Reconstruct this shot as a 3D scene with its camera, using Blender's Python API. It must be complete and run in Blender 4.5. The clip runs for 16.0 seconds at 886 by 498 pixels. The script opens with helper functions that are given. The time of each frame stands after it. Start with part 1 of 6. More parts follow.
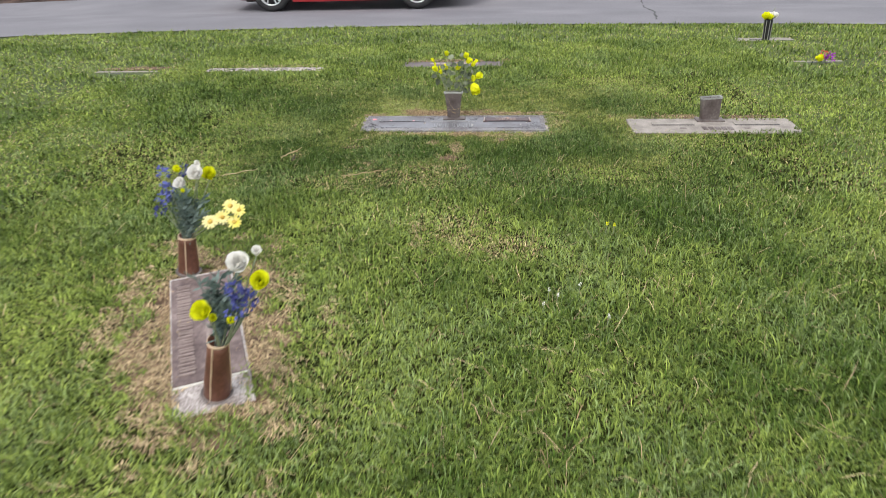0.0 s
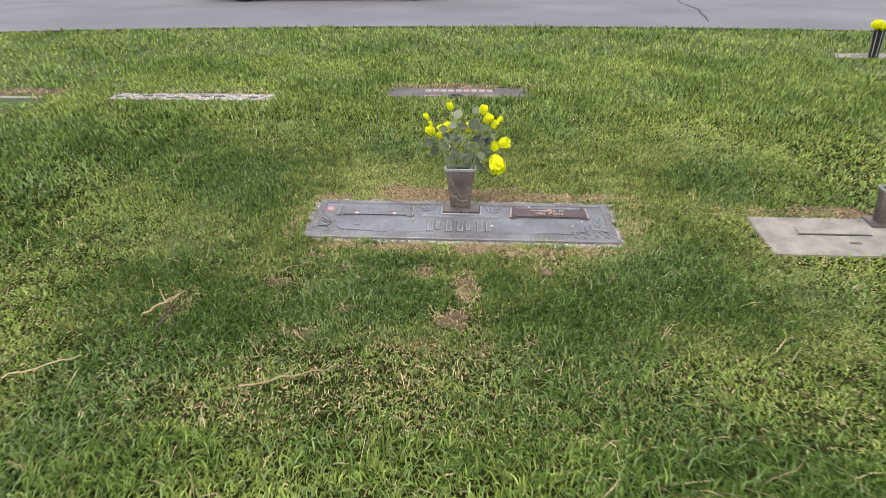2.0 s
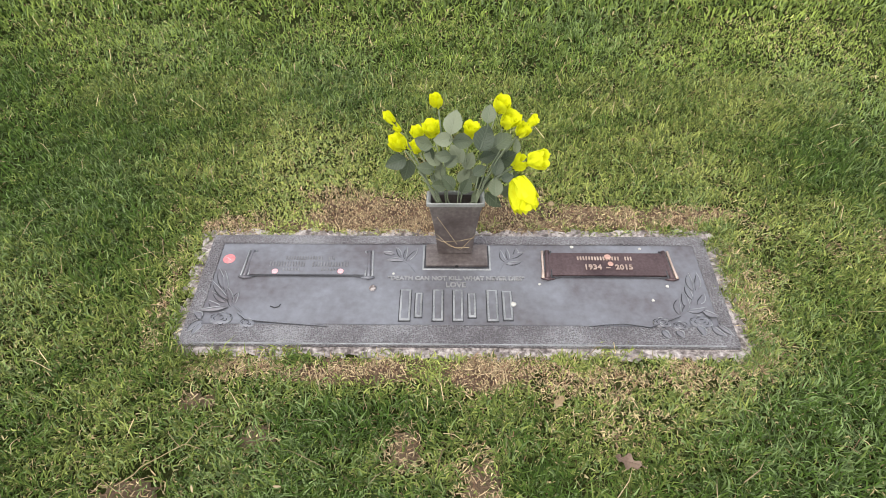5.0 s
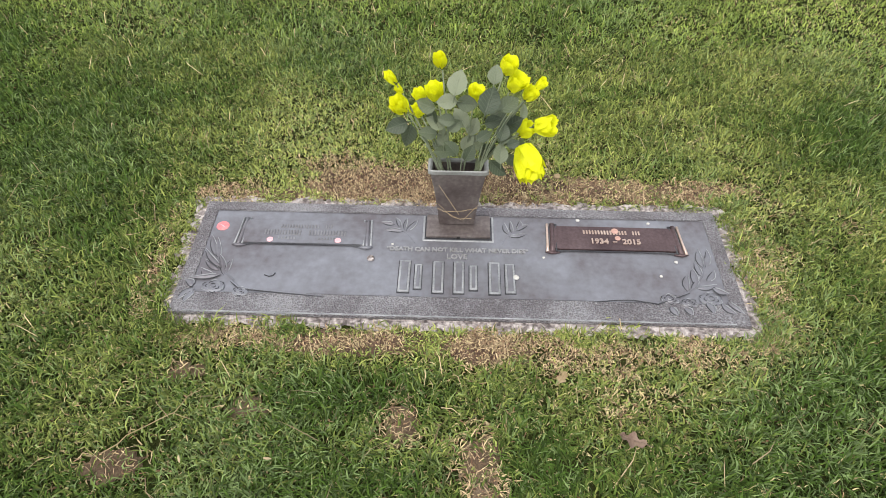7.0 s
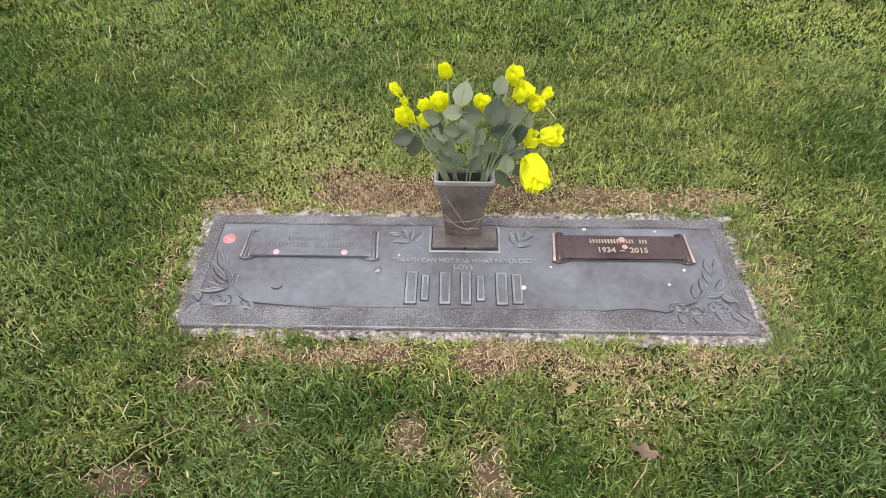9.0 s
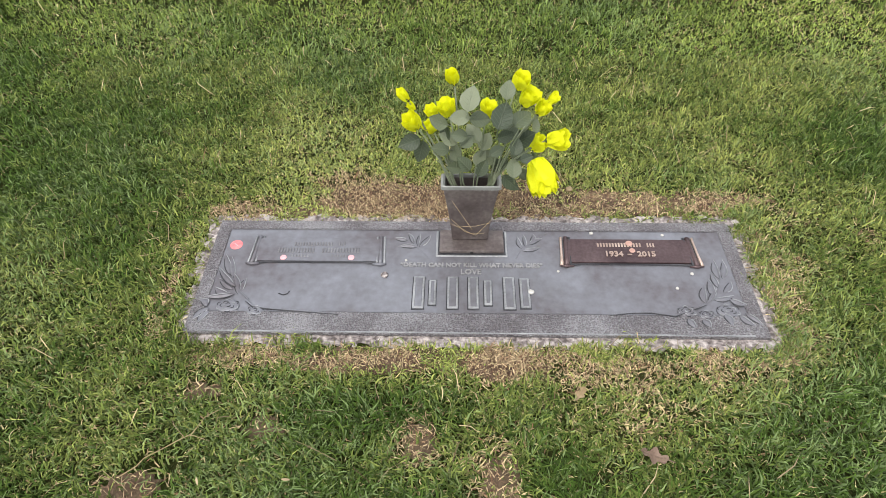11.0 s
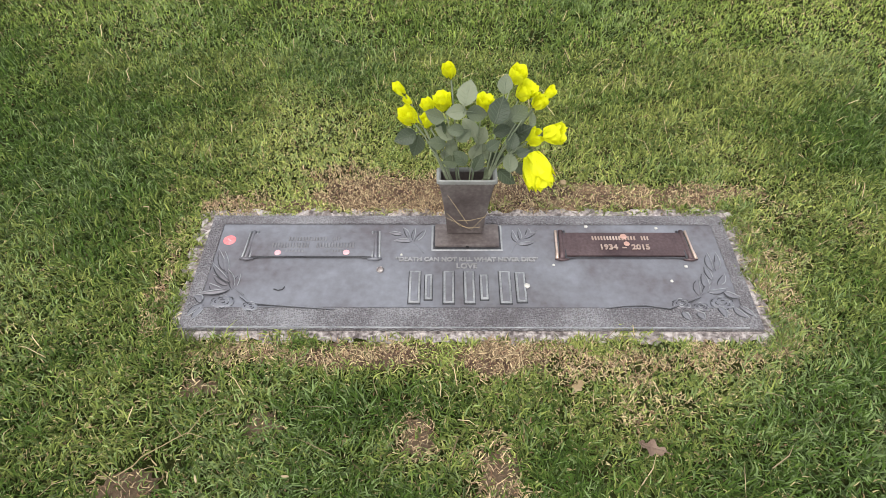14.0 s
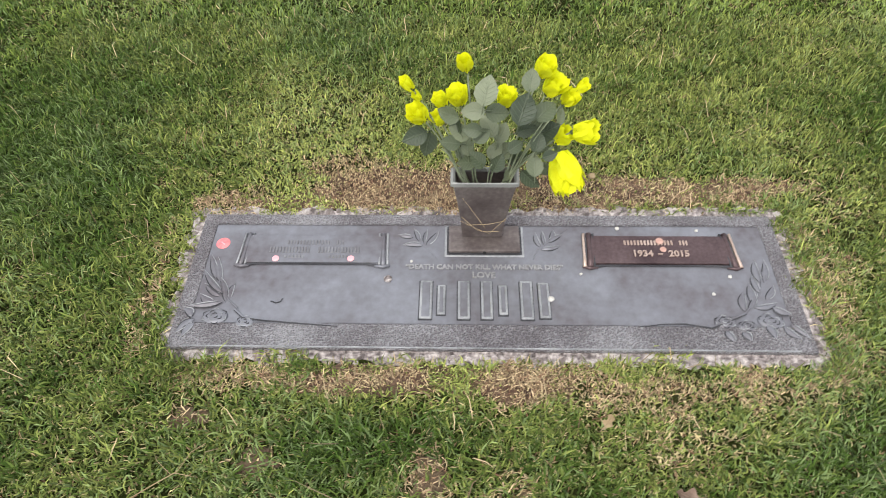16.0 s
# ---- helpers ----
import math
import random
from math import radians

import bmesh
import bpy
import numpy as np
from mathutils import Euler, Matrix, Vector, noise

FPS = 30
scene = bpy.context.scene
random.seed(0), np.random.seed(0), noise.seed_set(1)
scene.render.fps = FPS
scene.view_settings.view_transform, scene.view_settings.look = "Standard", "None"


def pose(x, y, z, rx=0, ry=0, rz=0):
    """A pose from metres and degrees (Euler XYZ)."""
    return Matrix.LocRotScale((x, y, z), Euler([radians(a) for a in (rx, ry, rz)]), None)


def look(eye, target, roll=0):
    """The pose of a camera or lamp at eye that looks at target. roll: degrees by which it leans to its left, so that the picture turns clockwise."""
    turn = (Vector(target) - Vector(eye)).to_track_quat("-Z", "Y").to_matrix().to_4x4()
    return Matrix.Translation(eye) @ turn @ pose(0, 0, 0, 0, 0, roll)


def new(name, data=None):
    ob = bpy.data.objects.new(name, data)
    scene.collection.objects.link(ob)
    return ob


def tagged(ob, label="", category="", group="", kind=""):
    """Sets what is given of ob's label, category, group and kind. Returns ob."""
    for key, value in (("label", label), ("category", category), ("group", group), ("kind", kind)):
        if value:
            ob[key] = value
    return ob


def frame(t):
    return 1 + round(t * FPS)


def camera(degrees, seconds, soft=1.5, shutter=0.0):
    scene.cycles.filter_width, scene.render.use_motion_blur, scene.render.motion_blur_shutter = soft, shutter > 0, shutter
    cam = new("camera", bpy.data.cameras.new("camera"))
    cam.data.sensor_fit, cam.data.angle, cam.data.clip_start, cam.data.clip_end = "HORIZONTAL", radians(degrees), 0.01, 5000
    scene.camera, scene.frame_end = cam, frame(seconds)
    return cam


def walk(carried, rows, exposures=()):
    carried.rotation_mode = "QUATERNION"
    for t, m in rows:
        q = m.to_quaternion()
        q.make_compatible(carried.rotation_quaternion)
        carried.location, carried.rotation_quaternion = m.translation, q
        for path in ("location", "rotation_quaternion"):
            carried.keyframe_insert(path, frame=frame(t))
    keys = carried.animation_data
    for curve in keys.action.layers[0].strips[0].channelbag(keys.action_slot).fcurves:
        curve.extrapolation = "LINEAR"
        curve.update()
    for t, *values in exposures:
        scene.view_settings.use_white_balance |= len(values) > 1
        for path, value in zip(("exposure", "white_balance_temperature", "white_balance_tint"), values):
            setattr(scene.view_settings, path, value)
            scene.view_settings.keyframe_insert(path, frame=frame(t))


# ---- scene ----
cam = camera(70.5, 16.0, soft=0.55, shutter=0.3)
PATH = [
    (0, (0.238, -3.632, 1.188), (0.086, -1.886, 0.225), -1.7),
    (0.5, (0.241, -3.198, 1.149), (0.133, -1.427, 0.226), -1.1),
    (1, (0.252, -2.738, 1.159), (0.057, -0.976, 0.234), -2.7),
    (1.5, (0.161, -2.316, 1.136), (-0.04, -0.56, 0.199), -1.3),
    (2, (0.101, -1.928, 1.078), (-0.04, -0.203, 0.075), -1.0),
    (2.5, (-0.004, -1.513, 1.057), (-0.141, 0.114, -0.098), -1.7),
    (3, (-0.05, -1.215, 1.06), (-0.043, 0.407, -0.111), 0.2),
    (3.5, (0.012, -0.99, 1.043), (-0.049, 0.529, -0.257), 0.2),
    (4, (0.006, -0.768, 1.049), (-0.046, 0.672, -0.339), -1.8),
    (6.3, (-0.032, -0.673, 1.0), (-0.018, 0.63, -0.517), 2.0),
    (6.5, (-0.02, -0.671, 0.991), (-0.029, 0.636, -0.523), 1.1),
    (7, (-0.015, -0.683, 0.99), (-0.043, 0.626, -0.522), 0.5),
    (7.5, (-0.024, -0.684, 0.989), (-0.046, 0.635, -0.515), 0.6),
    (8, (-0.02, -0.679, 0.991), (-0.047, 0.646, -0.506), -0.7),
    (8.5, (-0.025, -0.674, 0.994), (-0.049, 0.652, -0.503), -0.1),
    (9, (-0.022, -0.678, 0.991), (-0.061, 0.651, -0.503), -0.5),
    (11.5, (-0.034, -0.673, 0.993), (-0.083, 0.664, -0.493), -1.2),
    (12, (-0.039, -0.666, 0.997), (-0.081, 0.662, -0.497), -1.0),
    (12.5, (-0.043, -0.666, 0.997), (-0.076, 0.657, -0.502), -0.7),
    (13, (-0.044, -0.664, 0.995), (-0.072, 0.653, -0.51), -0.4),
    (13.5, (-0.046, -0.667, 0.995), (-0.068, 0.646, -0.513), -0.3),
    (14, (-0.049, -0.669, 0.995), (-0.055, 0.647, -0.511), -0.1),
    (14.5, (-0.054, -0.638, 0.996), (-0.054, 0.664, -0.521), -0.2),
    (15, (-0.04, -0.576, 0.989), (-0.045, 0.674, -0.572), -0.5),
    (15.5, (0.016, -0.537, 0.977), (-0.064, 0.722, -0.575), -0.1),
    (16, (-0.048, -0.503, 0.962), (-0.103, 0.692, -0.641), -1.8),
]
walk(cam, [(t, look(e, g, r)) for t, e, g, r in PATH], ((0, 0.1), (1.5, 0.1), (2.5, 0.27), (3.2, 0.33), (4.2, 0.2), (6.5, 0.1), (16, 0.08)))

# ---- world and light: an even, overcast sky ----
world = bpy.data.worlds.new("overcast_sky")
scene.world = world
world.use_nodes = True
wn, wl = world.node_tree.nodes, world.node_tree.links
sky = wn.new("ShaderNodeTexSky")
sky.sky_type, sky.sun_disc = "NISHITA", False
sky.sun_elevation, sky.sun_rotation = radians(52), radians(200)
sky.air_density, sky.dust_density = 1.0, 4.0
veil = wn.new("ShaderNodeMixRGB")
veil.inputs["Fac"].default_value = 0.78
veil.inputs["Color2"].default_value = (7.2, 7.3, 7.6, 1)
wl.new(sky.outputs[0], veil.inputs["Color1"])
wl.new(veil.outputs[0], wn["Background"].inputs["Color"])
wn["Background"].inputs["Strength"].default_value = 0.20
sun_data = bpy.data.lights.new("sun", "SUN")
sun_data.energy, sun_data.angle, sun_data.color = 1.9, radians(24), (1.0, 0.965, 0.91)
sun = new("sun", sun_data)
sun.matrix_world = look((-5, -9, 17), (0, 0, 0))


# ---- materials ----
def ramp(nodes, links, fac, stops):
    r = nodes.new("ShaderNodeValToRGB")
    e = r.color_ramp.elements
    while len(e) < len(stops):
        e.new(0.5)
    for k, (p, c) in enumerate(stops):
        e[k].position, e[k].color = p, (*c, 1)
    links.new(fac, r.inputs[0])
    return r.outputs[0]


def surface(name, stops, scale=8.0, fine=120.0, rough=0.6, metal=0.0, bump=0.3, depth=0.004, spread=0.0,
            fine_mix=0.45, kind="noise", spec=0.4):
    """A surface whose colour wanders over stops at two scales, with relief of its own."""
    m = bpy.data.materials.new(name)
    m.use_nodes = True
    n, l = m.node_tree.nodes, m.node_tree.links
    b = n["Principled BSDF"]
    b.inputs["Roughness"].default_value, b.inputs["Metallic"].default_value = rough, metal
    b.inputs["Specular IOR Level"].default_value = spec
    co = n.new("ShaderNodeTexCoord")
    big, small = n.new("ShaderNodeTexNoise"), n.new("ShaderNodeTexNoise")
    big.inputs["Scale"].default_value, small.inputs["Scale"].default_value = scale, fine
    big.inputs["Detail"].default_value, small.inputs["Detail"].default_value = 5, 4
    for t in (big, small):
        l.new(co.outputs["Object"], t.inputs["Vector"])
    relief = small.outputs["Fac"]
    if kind == "stipple":
        v = n.new("ShaderNodeTexVoronoi")
        v.inputs["Scale"].default_value = fine
        l.new(co.outputs["Object"], v.inputs["Vector"])
        relief = v.outputs["Distance"]
    mix = n.new("ShaderNodeMath")
    mix.operation = "MULTIPLY_ADD"
    sub = n.new("ShaderNodeMath")
    sub.operation = "SUBTRACT"
    l.new(relief, sub.inputs[0])
    sub.inputs[1].default_value = 0.5
    l.new(sub.outputs[0], mix.inputs[0])
    mix.inputs[1].default_value = fine_mix
    l.new(big.outputs["Fac"], mix.inputs[2])
    fac = mix.outputs[0]
    if spread:
        info = n.new("ShaderNodeObjectInfo")
        s = n.new("ShaderNodeMath")
        s.operation = "MULTIPLY_ADD"
        l.new(info.outputs["Random"], s.inputs[0])
        s.inputs[1].default_value = spread
        off = n.new("ShaderNodeMath")
        off.operation = "SUBTRACT"
        l.new(fac, off.inputs[0])
        off.inputs[1].default_value = spread / 2
        l.new(off.outputs[0], s.inputs[2])
        fac = s.outputs[0]
    l.new(ramp(n, l, fac, stops), b.inputs["Base Color"])
    if bump:
        bp = n.new("ShaderNodeBump")
        bp.inputs["Strength"].default_value, bp.inputs["Distance"].default_value = bump, depth
        l.new(relief, bp.inputs["Height"])
        l.new(bp.outputs[0], b.inputs["Normal"])
    return m


def two(a, b):
    return ((0.3, a), (0.7, b))


def three(a, b, c):
    return ((0.28, a), (0.5, b), (0.72, c))


soil = surface("soil", three((0.075, 0.052, 0.034), (0.13, 0.092, 0.060), (0.20, 0.150, 0.102)), 6, 260, 0.95, bump=0.8, depth=0.006, spec=0.1)
# near-black ground: the shade between near blades is put into its colour
shaded_under_turf = surface("shaded_under_turf", three((0.012, 0.016, 0.004), (0.024, 0.030, 0.008), (0.046, 0.046, 0.018)), 9, 300, 1.0, bump=0.8, depth=0.006, spec=0.03)
thatch = surface("thatch", three((0.045, 0.026, 0.017), (0.11, 0.066, 0.043), (0.24, 0.155, 0.10)), 14, 240, 0.95, bump=0.9, depth=0.008, fine_mix=0.8)
far_turf = surface("far_turf", three((0.032, 0.050, 0.009), (0.055, 0.078, 0.015), (0.088, 0.108, 0.027)), 1.2, 40, 0.9, bump=0.6, depth=0.03)
asphalt = surface("asphalt", three((0.125, 0.122, 0.137), (0.152, 0.148, 0.164), (0.185, 0.18, 0.195)), 0.8, 160, 0.9, bump=0.5, depth=0.004, fine_mix=0.35)
tar = surface("tar", two((0.015, 0.015, 0.016), (0.04, 0.04, 0.042)), 6, 90, 0.7)
bark_mulch = surface("bark_mulch", three((0.035, 0.022, 0.018), (0.075, 0.046, 0.036), (0.13, 0.085, 0.065)), 3, 60, 0.95, bump=0.9, depth=0.02, spread=0.3)
granite = surface("granite", three((0.12, 0.10, 0.095), (0.33, 0.285, 0.27), (0.60, 0.54, 0.51)), 26, 105, 0.88, bump=1.0, depth=0.012, fine_mix=1.25)
granite_chip = surface("granite_chip", three((0.17, 0.14, 0.13), (0.28, 0.245, 0.23), (0.45, 0.41, 0.385)), 1.6, 7, 0.9, bump=0, spread=0.5)
sandy_granite = surface("sandy_granite", three((0.16, 0.13, 0.12), (0.34, 0.305, 0.29), (0.60, 0.56, 0.54)), 12, 160, 0.9, bump=0.7, depth=0.005, fine_mix=0.9)
tan_granite = surface("tan_granite", three((0.17, 0.15, 0.135), (0.25, 0.225, 0.20), (0.34, 0.305, 0.275)), 12, 300, 0.8, bump=0.4, depth=0.003, fine_mix=0.8)
patina = surface("weathered_bronze", three((0.122, 0.108, 0.115), (0.176, 0.176, 0.192), (0.232, 0.238, 0.262)), 5.5, 70, 0.46, 0.35, bump=0.14, depth=0.001, fine_mix=0.4)
stippled = surface("stippled_bronze", three((0.125, 0.110, 0.116), (0.215, 0.203, 0.210), (0.345, 0.338, 0.346)), 7, 300, 0.5, 0.35, bump=1.0, depth=0.005, kind="stipple", fine_mix=0.5)
raised_bronze = surface("raised_bronze", three((0.17, 0.175, 0.18), (0.29, 0.295, 0.30), (0.40, 0.405, 0.41)), 16, 200, 0.45, 0.35, bump=0.2, depth=0.001)
worn_letter = surface("worn_letter", two((0.150, 0.145, 0.150), (0.235, 0.235, 0.245)), 40, 200, 0.5, 0.35, bump=0.2, depth=0.001)
letter_bronze = surface("letter_bronze", two((0.24, 0.235, 0.235), (0.36, 0.355, 0.355)), 30, 200, 0.5, 0.3, bump=0.2, depth=0.001)
# near-black bronze for dark parts and for shade painted beside the reliefs
dark_and_shade_bronze = surface("dark_and_shade_bronze", two((0.028, 0.028, 0.032), (0.07, 0.07, 0.075)), 20, 150, 0.6, 0.2, bump=0.1)
brown_bronze = surface("brown_bronze", three((0.050, 0.030, 0.032), (0.085, 0.055, 0.056), (0.13, 0.09, 0.09)), 9, 160, 0.42, 0.4, bump=0.12, depth=0.001)
polished_bronze = surface("polished_bronze", two((0.36, 0.26, 0.21), (0.55, 0.43, 0.36)), 30, 200, 0.35, 0.5, bump=0.1)
vase_bronze = surface("vase_bronze", three((0.080, 0.064, 0.060), (0.128, 0.105, 0.099), (0.20, 0.175, 0.163)), 14, 120, 0.5, 0.35, bump=0.15, depth=0.001)
rim_bronze = surface("rim_bronze", two((0.22, 0.225, 0.21), (0.34, 0.345, 0.33)), 18, 150, 0.5, 0.35, bump=0.1)
rose_bronze = surface("rose_bronze", three((0.080, 0.056, 0.054), (0.155, 0.115, 0.110), (0.26, 0.205, 0.19)), 9, 60, 0.65, 0.15, bump=0.4, depth=0.003, fine_mix=0.6)
rose_letter = surface("rose_letter", two((0.19, 0.145, 0.135), (0.29, 0.235, 0.215)), 20, 140, 0.6, 0.1, bump=0.3, depth=0.001)
plum_bronze = surface("plum_bronze", three((0.065, 0.048, 0.050), (0.105, 0.082, 0.082), (0.15, 0.122, 0.118)), 8, 150, 0.5, 0.3, bump=0.25, depth=0.001)
pink_letter = surface("pale_pink_letter", two((0.28, 0.20, 0.19), (0.42, 0.32, 0.30)), 20, 120, 0.6)
copper = surface("brown_copper", three((0.095, 0.040, 0.026), (0.15, 0.065, 0.043), (0.21, 0.10, 0.07)), 12, 90, 0.5, 0.3, bump=0.15, depth=0.001)
copper_trim = surface("pale_copper_trim", two((0.5, 0.36, 0.24), (0.7, 0.55, 0.40)), 20, 120, 0.4, 0.3, bump=0.1)
dark_inside = surface("dark_inside", two((0.01, 0.01, 0.01), (0.03, 0.027, 0.025)), 20, 100, 0.9)
straw_bit = surface("straw_bit", two((0.30, 0.22, 0.12), (0.46, 0.36, 0.22)), 30, 200, 0.9, spread=0.5)
white_bit = surface("white_bit", two((0.45, 0.43, 0.39), (0.62, 0.60, 0.56)), 40, 200, 0.8)
pink_sticker = surface("pink_sticker", two((0.70, 0.15, 0.16), (0.82, 0.25, 0.25)), 60, 200, 0.6, bump=0)
pale_pink = surface("pale_pink_dot", two((0.74, 0.34, 0.37), (0.80, 0.45, 0.46)), 60, 200, 0.6, bump=0)
brown_pink = surface("brown_pink_dot", two((0.42, 0.24, 0.19), (0.52, 0.33, 0.27)), 60, 200, 0.7, bump=0)
yellow_petal = surface("yellow_petal", two((0.80, 0.80, 0.008), (0.93, 0.96, 0.035)), 2.2, 30, 0.65, bump=0.1, spread=0.3, spec=0.2)
white_petal = surface("white_petal", two((0.90, 0.89, 0.85), (0.95, 0.94, 0.91)), 25, 120, 0.7, bump=0.1, spec=0.2)
cream_petal = surface("cream_petal", two((0.82, 0.72, 0.12), (0.86, 0.78, 0.38)), 25, 120, 0.7, bump=0.1, spread=0.5)
blue_petal = surface("blue_petal", two((0.035, 0.040, 0.17), (0.11, 0.13, 0.40)), 60, 150, 0.7, bump=0.1, spread=0.4)
purple_petal = surface("purple_petal", two((0.25, 0.03, 0.32), (0.42, 0.07, 0.5)), 40, 150, 0.7, bump=0.1)
red_petal = surface("red_petal", two((0.5, 0.02, 0.03), (0.7, 0.06, 0.06)), 40, 150, 0.7, bump=0.1)
fern_green = surface("grey_green_fern", two((0.075, 0.115, 0.100), (0.19, 0.25, 0.225)), 30, 100, 0.8, bump=0.1, spread=0.3)
stem_green = surface("stem_green", two((0.15, 0.18, 0.11), (0.26, 0.29, 0.19)), 30, 100, 0.7, bump=0.1)
sepal_green = surface("sepal_green", two((0.045, 0.065, 0.022), (0.10, 0.13, 0.05)), 8, 60, 0.7, bump=0.1)
flower_heart = surface("flower_heart", two((0.45, 0.28, 0.05), (0.7, 0.5, 0.12)), 60, 200, 0.9)
car_paint = surface("red_car_paint", two((0.27, 0.005, 0.009), (0.31, 0.007, 0.011)), 1.5, 300, 0.28, 0.0, bump=0.0, fine_mix=0.1, spec=0.6)
car_paint.node_tree.nodes["Principled BSDF"].inputs["Coat Weight"].default_value = 0.8
rubber = surface("rubber", two((0.012, 0.012, 0.013), (0.03, 0.03, 0.031)), 10, 120, 0.85, bump=0.3)
alloy = surface("alloy", two((0.55, 0.55, 0.57), (0.7, 0.7, 0.72)), 8, 120, 0.3, 0.7, bump=0.0)
black_plastic = surface("black_plastic", two((0.012, 0.012, 0.013), (0.025, 0.025, 0.026)), 10, 120, 0.6)
lamp_glass = surface("lamp_glass", two((0.6, 0.6, 0.62), (0.75, 0.75, 0.77)), 8, 60, 0.15, bump=0)
tail_glass = surface("tail_glass", two((0.45, 0.02, 0.02), (0.55, 0.04, 0.04)), 8, 60, 0.15, bump=0)
window_glass = surface("tinted_window_glass", two((0.015, 0.018, 0.02), (0.03, 0.034, 0.036)), 3, 60, 0.08, bump=0)
shrub_leaf = surface("shrub_leaf", two((0.075, 0.082, 0.028), (0.16, 0.165, 0.07)), 3, 60, 0.8, bump=0.2)
brown_shrub_leaf = surface("brown_shrub_leaf", two((0.085, 0.058, 0.030), (0.17, 0.115, 0.065)), 3, 60, 0.8, bump=0.2)
tan_shrub_leaf = surface("tan_shrub_leaf", two((0.22, 0.15, 0.11), (0.36, 0.27, 0.20)), 3, 60, 0.8, bump=0.2)
branch_bark = surface("branch_bark", two((0.06, 0.045, 0.035), (0.12, 0.095, 0.075)), 8, 90, 0.9, bump=0.5)
pale_post = surface("pale_weathered_post", two((0.42, 0.40, 0.39), (0.56, 0.54, 0.52)), 5, 80, 0.85, bump=0.3)
dark_metal = surface("dark_metal", two((0.02, 0.02, 0.022), (0.04, 0.04, 0.043)), 8, 80, 0.5, 0.5)
grey_lot = surface("grey_paving", two((0.17, 0.17, 0.20), (0.22, 0.22, 0.25)), 0.6, 80, 0.9)
oak_leaf_brown = surface("dry_leaf_brown", two((0.13, 0.085, 0.06), (0.24, 0.17, 0.125)), 30, 120, 0.85)


def blade_material():
    """Grass: each blade keeps its own colour; some light passes through the blades."""
    m = bpy.data.materials.new("grass_blade")
    m.use_nodes = True
    n, l = m.node_tree.nodes, m.node_tree.links
    b = n["Principled BSDF"]
    b.inputs["Roughness"].default_value = 0.8
    b.inputs["Specular IOR Level"].default_value = 0.18
    a = n.new("ShaderNodeAttribute")
    a.attribute_name = "blade_colour"
    l.new(a.outputs["Color"], b.inputs["Base Color"])
    tr = n.new("ShaderNodeBsdfTranslucent")
    l.new(a.outputs["Color"], tr.inputs["Color"])
    mx = n.new("ShaderNodeMixShader")
    mx.inputs[0].default_value = 0.08
    l.new(b.outputs[0], mx.inputs[1])
    l.new(tr.outputs[0], mx.inputs[2])
    l.new(mx.outputs[0], n["Material Output"].inputs["Surface"])
    return m


grass_blade = blade_material()


def thin_cloth(m, share_through):
    """Lets some light pass through a thin petal or leaf."""
    n, l = m.node_tree.nodes, m.node_tree.links
    b = n["Principled BSDF"]
    tr = n.new("ShaderNodeBsdfTranslucent")
    l.new(b.inputs["Base Color"].links[0].from_socket, tr.inputs["Color"])
    mx = n.new("ShaderNodeMixShader")
    mx.inputs[0].default_value = share_through
    l.new(b.outputs[0], mx.inputs[1])
    l.new(tr.outputs[0], mx.inputs[2])
    l.new(mx.outputs[0], n["Material Output"].inputs["Surface"])


for petal_stuff in (yellow_petal, white_petal, cream_petal):
    thin_cloth(petal_stuff, 0.3)


